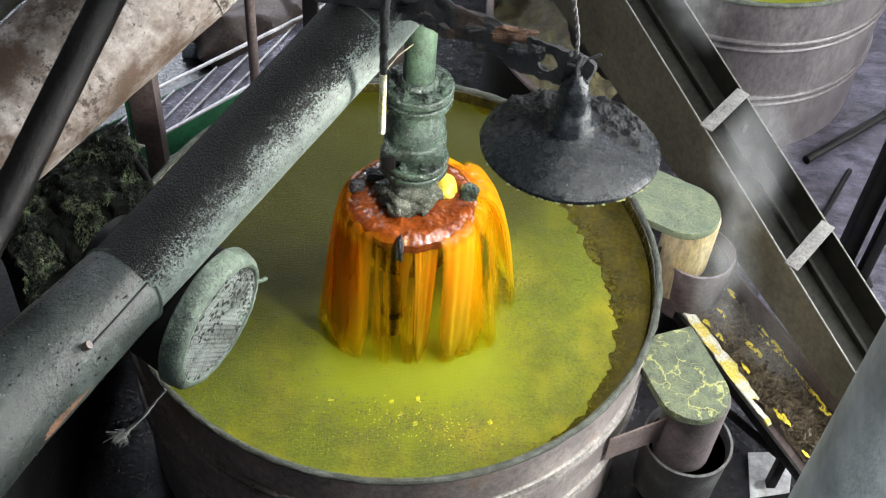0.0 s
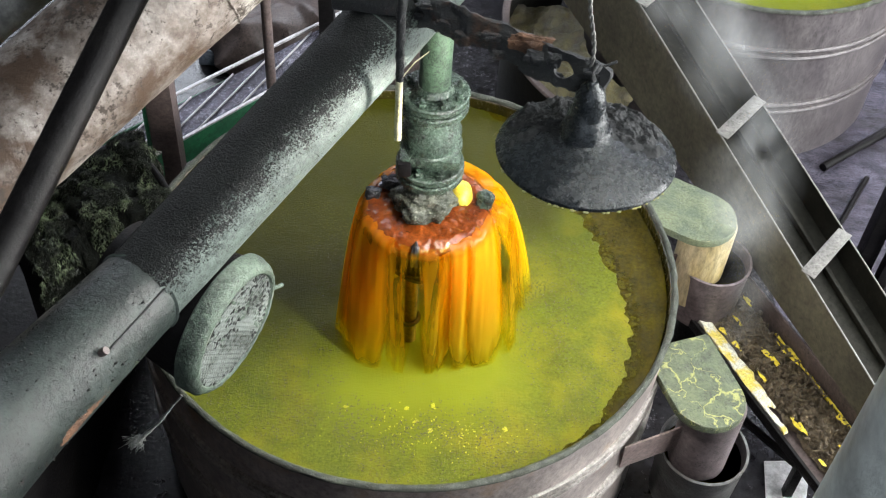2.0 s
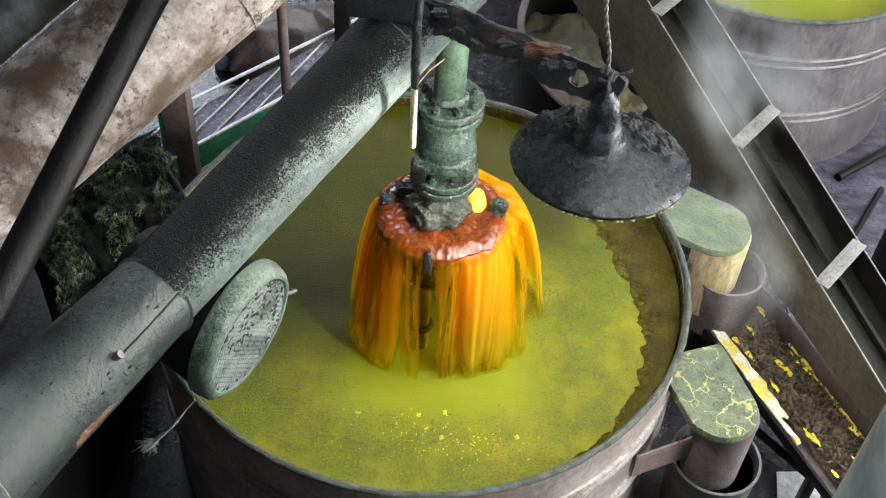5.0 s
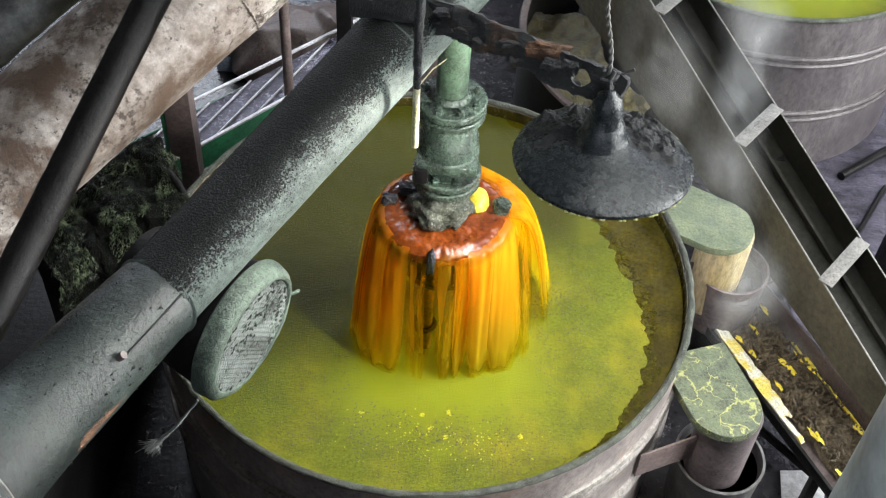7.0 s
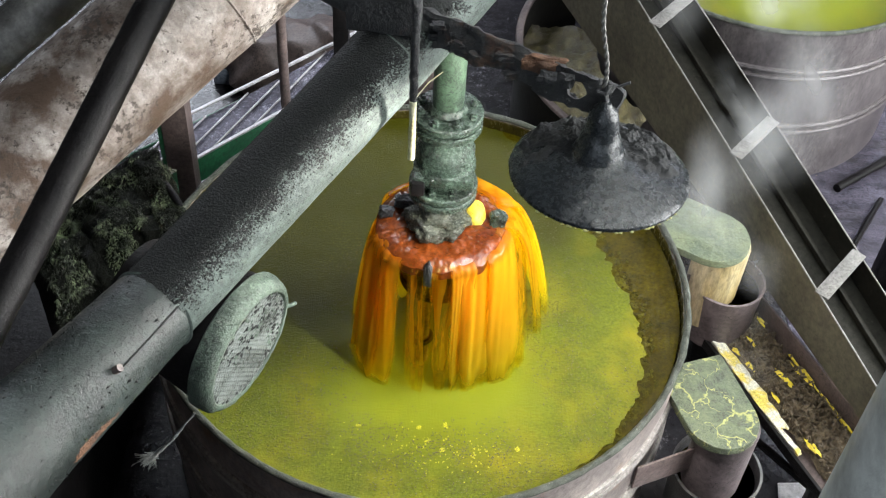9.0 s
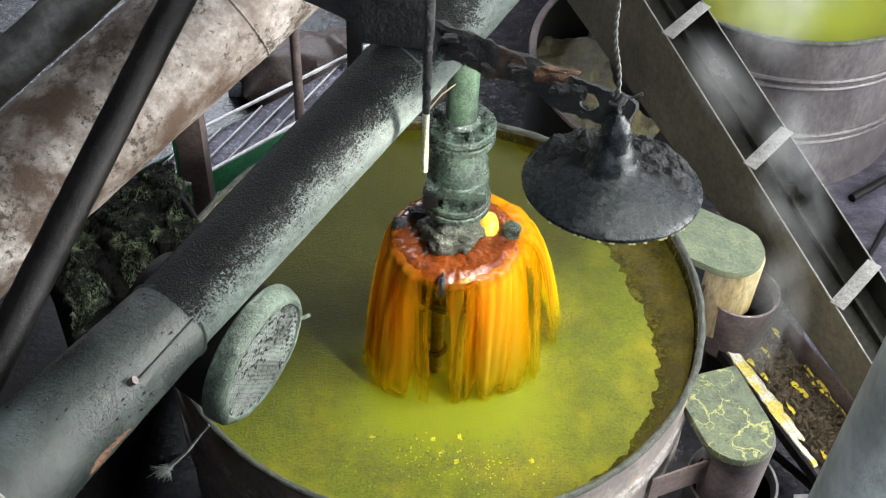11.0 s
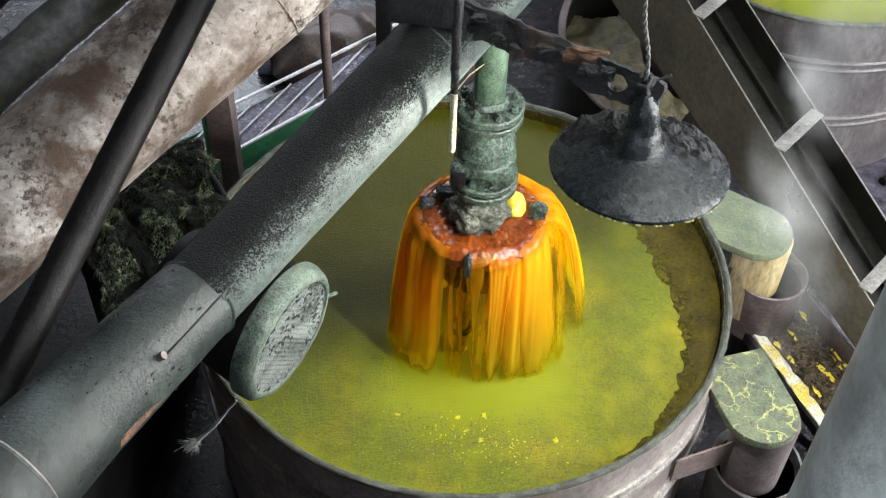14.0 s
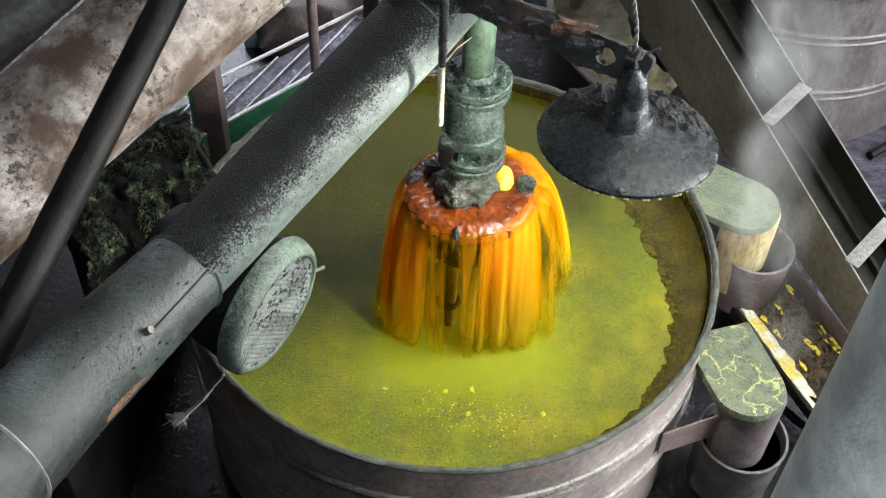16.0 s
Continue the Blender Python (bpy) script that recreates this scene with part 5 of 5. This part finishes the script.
# ---- stair beside the tank ----
stair = thing("steel_stair", (0, 0, 0), "green steel stair with wet chequered treads", "stair")
SL0, SL1 = Vector((-1.62, 0.165, 1.28)), Vector((-0.22, 1.71, 1.32))
sx = (SL1 - SL0).normalized()
SU0, SU1 = Vector((-1.62, 0.595, 1.28)), Vector((-0.12, 2.13, 1.32))
for a, b, dn in ((SL0, SL1, 0.045), (SU0, SU1, 0.1)):
    part("stringer", bar(a - Vector((0, 0, dn)), b - Vector((0, 0, dn)), 0.13, 0.012), stair_green, stair, "green painted stringer")
    part("edge", bar(a + Vector((0, 0, 0.024)), b + Vector((0, 0, 0.024)), 0.010, 0.016), edge_white, stair, "pale stringer edge")
NT = 9
for i in range(NT):
    a, b = SL0.lerp(SL1, i / NT), SL0.lerp(SL1, (i + 0.97) / NT)
    z, over = Vector((0, 0, 0.002 + 0.003 * (i % 2))), Vector((0.262, 0.62, 0))
    q = [a + z, b + z, b + over + z, a + over + z]
    tr = part("tread", quad_prism(q, 0.02), checker, stair, smooth=False)
    # the light each lip catches, painted in as a pale strip
    part("nosing", bar(q[0] + Vector((0, 0, 0.008)), q[3] + Vector((0, 0, 0.008)), 0.008, 0.007), edge_white, tr, "nosing painted bright where its lip catches light")

posts = thing("stair_post", (-1.07, 0.78, FLOOR), "brown square steel post", "post")
part("post", box((-0.055, -0.04, 0), (0.055, 0.04, 1.9), 0.004), rust_steel, posts)
part("edge_strip", box((-0.075, -0.035, 0.2), (-0.058, 0.03, 0.95), 0.002), stair_green, posts, "green painted strip")
rail = thing("rail_post", (-0.700, 1.20, FLOOR), "thin brown handrail post", "post", "handrail posts")
part("post", revolve([(0.022, 0), (0.022, 1.55)], 20, rough=0.001), rust_steel, rail)
rail = thing("rail_post", (-0.50, 1.60, FLOOR), "dark square handrail post", "post", "handrail posts")
part("post", box((-0.035, -0.03, 0), (0.035, 0.03, 1.55), 0.004), dark_steel, rail)
# things on the floor beyond the stair
clod = thing("sludge_mound", (-0.62, 2.1, FLOOR), "dark oily mound of sludge beside the stair", "mound")
bm = bmesh.new()
bmesh.ops.create_icosphere(bm, subdivisions=5, radius=1, matrix=pose(0, 0, 0.1) @ Matrix.Diagonal((0.6, 0.3, 0.25, 1)))
for v in bm.verts:
    v.co += noise.noise_vector(v.co * 7) * 0.06
part("mound", bm, rust_steel, clod)
bm = box((-0.05, -0.04, 0), (0.05, 0.04, 0.10), 0.01)
b = tagged(part("plastic_box", bm, material("blue_grey_plastic", (0.35, 0.4, 0.5), (0.25, 0.29, 0.38), 6, 0.4, 0.2)), "small blue-grey plastic box on the floor", "box")
b.location = (-1.2, 2.069, 0.75)

# ---- fibre-clogged duct end on the west side ----
duct = thing("clogged_duct", (-1.03, -0.2, 1.95), "open duct end smothered in oily green fibre", "duct")
bm = bmesh.new()
rows = []
for j in range(60):
    f = 0.36 + 0.64 * j / 59
    c = Vector((-0.42 + 0.62 * f, -0.30 + 0.42 * f, -0.10 + 0.06 * f))
    row = []
    for i in range(60):
        t = 2 * math.pi * i / 60
        e = Vector((math.cos(t), math.sin(t)))
        k = 1 / (abs(e.x) ** 4 + abs(e.y) ** 4) ** 0.25
        p = c + Vector((0.12, -0.16, 0)) * e.x * k + Vector((0, 0, 0.14)) * e.y * k
        p += noise.noise_vector(p * 8) * 0.035 + noise.noise_vector(p * 24) * 0.022 + noise.noise_vector(p * 60) * 0.008
        row.append(p)
    rows.append(row)
grid(bm, rows, close_u=True)
bmesh.ops.recalc_face_normals(bm, faces=bm.faces)
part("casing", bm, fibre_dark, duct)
part("mouth", tube([(0.19 + 0.115 * math.cos(t) , 0.10 - 0.15 * math.cos(t), -0.04 + 0.13 * math.sin(t)) for t in [i * 2 * math.pi / 24 for i in range(25)]], 0.012, 12, 0.004, 30), dark_steel, duct, "bent rim of the duct's mouth")
# paler copy of the fibre, strewn mostly on top where light falls
fibre_light = material("green_fibre_lit", (0.014, 0.018, 0.011), (0.27, 0.34, 0.19), 12, 0.3, 0.3, mid=0.58, width=0.10)
verts, faces = [], []
for i in range(24000):
    f, t = rnd.uniform(0.36, 1.0), radians(rnd.gauss(74, 52))
    c = Vector((-0.42 + 0.62 * f, -0.30 + 0.42 * f, -0.10 + 0.06 * f))
    k = 1 / (abs(math.cos(t)) ** 4 + abs(math.sin(t)) ** 4) ** 0.25
    p = c + Vector((0.12, -0.16, 0)) * math.cos(t) * k * 1.04 + Vector((0, 0, 0.14)) * math.sin(t) * k * 1.04
    p += noise.noise_vector(p * 8) * 0.035 + noise.noise_vector(p * 24) * 0.022 + noise.noise_vector(p * 60) * 0.008
    clump = noise.noise(p * 9)
    if clump < -0.34:
        continue
    n, prev = 5, None
    d = Vector((0.3 * clump, -0.4 * clump, 0.25)) + Vector((rnd.gauss(0, 0.5), rnd.gauss(0, 0.5), rnd.gauss(0, 0.3)))
    s, L_ = rnd.uniform(0.0004, 0.0011), rnd.uniform(0.003, 0.019)
    w = Vector((rnd.gauss(0, 1), rnd.gauss(0, 1), rnd.gauss(0, 1))).normalized() * s
    for j in range(n):
        q = p + d * (L_ * j / n) - Vector((0, 0, 1.5 * L_ * (j / n) ** 2))
        b = len(verts)
        verts += [q + w, q - w * 0.5 + w.orthogonal().normalized() * s, q - w]
        if prev is not None:
            for m in range(3):
                faces.append((prev + m, prev + (m + 1) % 3, b + (m + 1) % 3, b + m))
        prev = b
me = bpy.data.meshes.new("fibre_fringe")
me.from_pydata(verts, [], faces)
bm = bmesh.new()
bm.from_mesh(me)
bpy.data.meshes.remove(me)
tagged(part("fibre_fringe", bm, fibre_light, duct, "hanging tufts of wet fibre"), kind="stuff")
# added block that fills the dark void below with black
part("shade_block", box((-0.92, -0.80, FLOOR - 1.95), (-0.09, 0.40, -0.52), 0.02), dark_steel, duct, "black block added to stand for the shade under the duct")
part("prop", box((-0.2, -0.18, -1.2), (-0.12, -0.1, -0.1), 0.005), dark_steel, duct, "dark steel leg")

# ---- rods and hoses on the floor to the north-east, near rail ----
# brighter copy of the wet floor; its violet carries the sky's reflection
lit_wet_floor = material("lit_rippled_floor", (0.15, 0.14, 0.185), (0.055, 0.05, 0.07), 9, 0.12, 1.0, 0.4, (0.02, 0.018, 0.02), 22, 0.70, stain=(0.05, 0.045, 0.05), stain_scale=3.0, stain_at=0.60, stretch=(1, 1.8, 1), bump_scale=18)
tagged(part("floor_plate", box((1.62, 0.55, FLOOR - 0.01), (4.2, 4.2, FLOOR + 0.006)), lit_wet_floor, smooth=False), "wet rippled floor area, painted violet for the sky's sheen", "floor", kind="structure")
for x, y, w, h in ((2.03, 0.87, 0.075, 1.25), (2.11, 0.80, 0.05, 1.15)):
    t = thing("prop_post", (x, y, FLOOR + 0.006), "black oily steel prop standing on the wet floor", "post", "black props")
    part("post", box((-w / 2, -w / 2, 0), (w / 2, w / 2, h), 0.006), dark_steel, t)
    part("foot", box((-w, -w, 0), (w, w, 0.012), 0.003), dark_steel, t)
for a, b, r in (((1.985, 1.564, FLOOR + 0.03), (2.60, 2.07, FLOOR + 0.03), 0.022), ((1.96, 1.10, FLOOR + 0.02), (2.20, 1.52, FLOOR + 0.02), 0.014)):
    t = thing("floor_pipe", (0, 0, 0), "black oily pipe lying on the wet floor", "pipe", "pipes on the floor")
    part("pipe", tube([a, b], r, 16, 0.004, 20, step=0.04), dark_steel, t)
tagged(part("platform", box((-2.5, -5.0, 3.0), (2.5, -2.45, 3.06)), checker, smooth=False), "upper steel platform with a chequered deck", "platform", kind="structure")
nr = thing("guard_rail", (0.1695, -2.706, 3.06), "pale green tubular guard rail post on the upper platform", "rail")
part("tube", revolve([(0.012, 0.0), (0.012, 1.0), (0.012, 1.9)], 32), near_rail_mat, nr)
part("foot", revolve([(0.012, 0.0), (0.03, 0.0), (0.03, 0.008), (0.012, 0.01)], 24, closed=True), near_rail_mat, nr)

# ---- steam ----
bm = bmesh.new()
rows = []
for j in range(9):
    row = []
    for i in range(20):
        t, q = 2 * math.pi * i / 20, j / 8 * 0.98 + 0.005
        row.append(Vector((q * math.cos(t), q * math.sin(t), 0.15 * q * q)))
    rows.append(row)
grid(bm, rows, close_u=True)
wisp_mesh = mesh_of(bm, "steam_wisp")
wisp_mesh.materials.append(steam)
EYE = Vector((0.113, -2.78, 4.66))
WISPS = []
for k in range(72):
    ob = tagged(new("steam_wisp", wisp_mesh), "thin white steam rising from the sludge", "steam", "wisps of steam")
    foot = Vector((1.40 + rnd.gauss(0, 0.06), 0.18 + rnd.gauss(0, 0.10), 1.02))
    top = Vector((0.98 + rnd.gauss(0, 0.17), 0.92 + rnd.gauss(0, 0.14), 2.70))
    turn = (EYE - foot.lerp(top, 0.5)).to_track_quat("Z", "Y").to_matrix().to_4x4() @ pose(0, 0, 0, rnd.uniform(-20, 20), rnd.uniform(-20, 20), rnd.uniform(-25, 25))
    s = rnd.uniform(0.11, 0.21)
    ob.scale = (s, s * rnd.uniform(1.3, 2.1), s)
    WISPS.append((ob, foot, top, turn, -4.0 + 20.0 * k / 71 + rnd.uniform(-0.2, 0.2), rnd.uniform(3.0, 4.2), rnd.uniform(0, 6.28)))


# ---- motion ----
def motions():
    for k, s in enumerate(tongues):
        rows, t, r = [], 0.0, random.Random(k)
        while t < 16.3:
            rows.append((t, pose(RX + r.uniform(-0.004, 0.004), RY + r.uniform(-0.004, 0.004), r.uniform(-0.012, 0.004), r.uniform(-0.4, 0.4), r.uniform(-0.4, 0.4), r.uniform(-3, 3))))
            t += 0.15
        walk(s, rows)
    rows, t, r = [], 0.0, random.Random(77)
    while t < 16.3:
        rows.append((t, pose(RX, RY, 2.192 + r.uniform(-0.003, 0.003), 0, 0, r.uniform(-5, 5))))
        t += 0.3
    walk(pool, rows)
    for ob, foot, top, turn, start, length, ph in WISPS:
        rows = []
        for i in range(33):
            t = i * 0.5
            f = min(1.0, max(0.0, (t - start) / length))
            sway = 0.06 * math.sin(math.pi * f)
            p = (foot.lerp(top, (f - 0.22) / 0.78) if f > 0.22 else foot - Vector((0, 0, 0.72 * (1 - f / 0.22)))) + Vector((sway * math.sin(5 * f + ph), sway * math.cos(4 * f + ph), 0))
            rows.append((t, Matrix.Translation(p) @ turn @ pose(0, 0, 0, 0, 0, 40 * f)))
        walk(ob, rows)


motions()
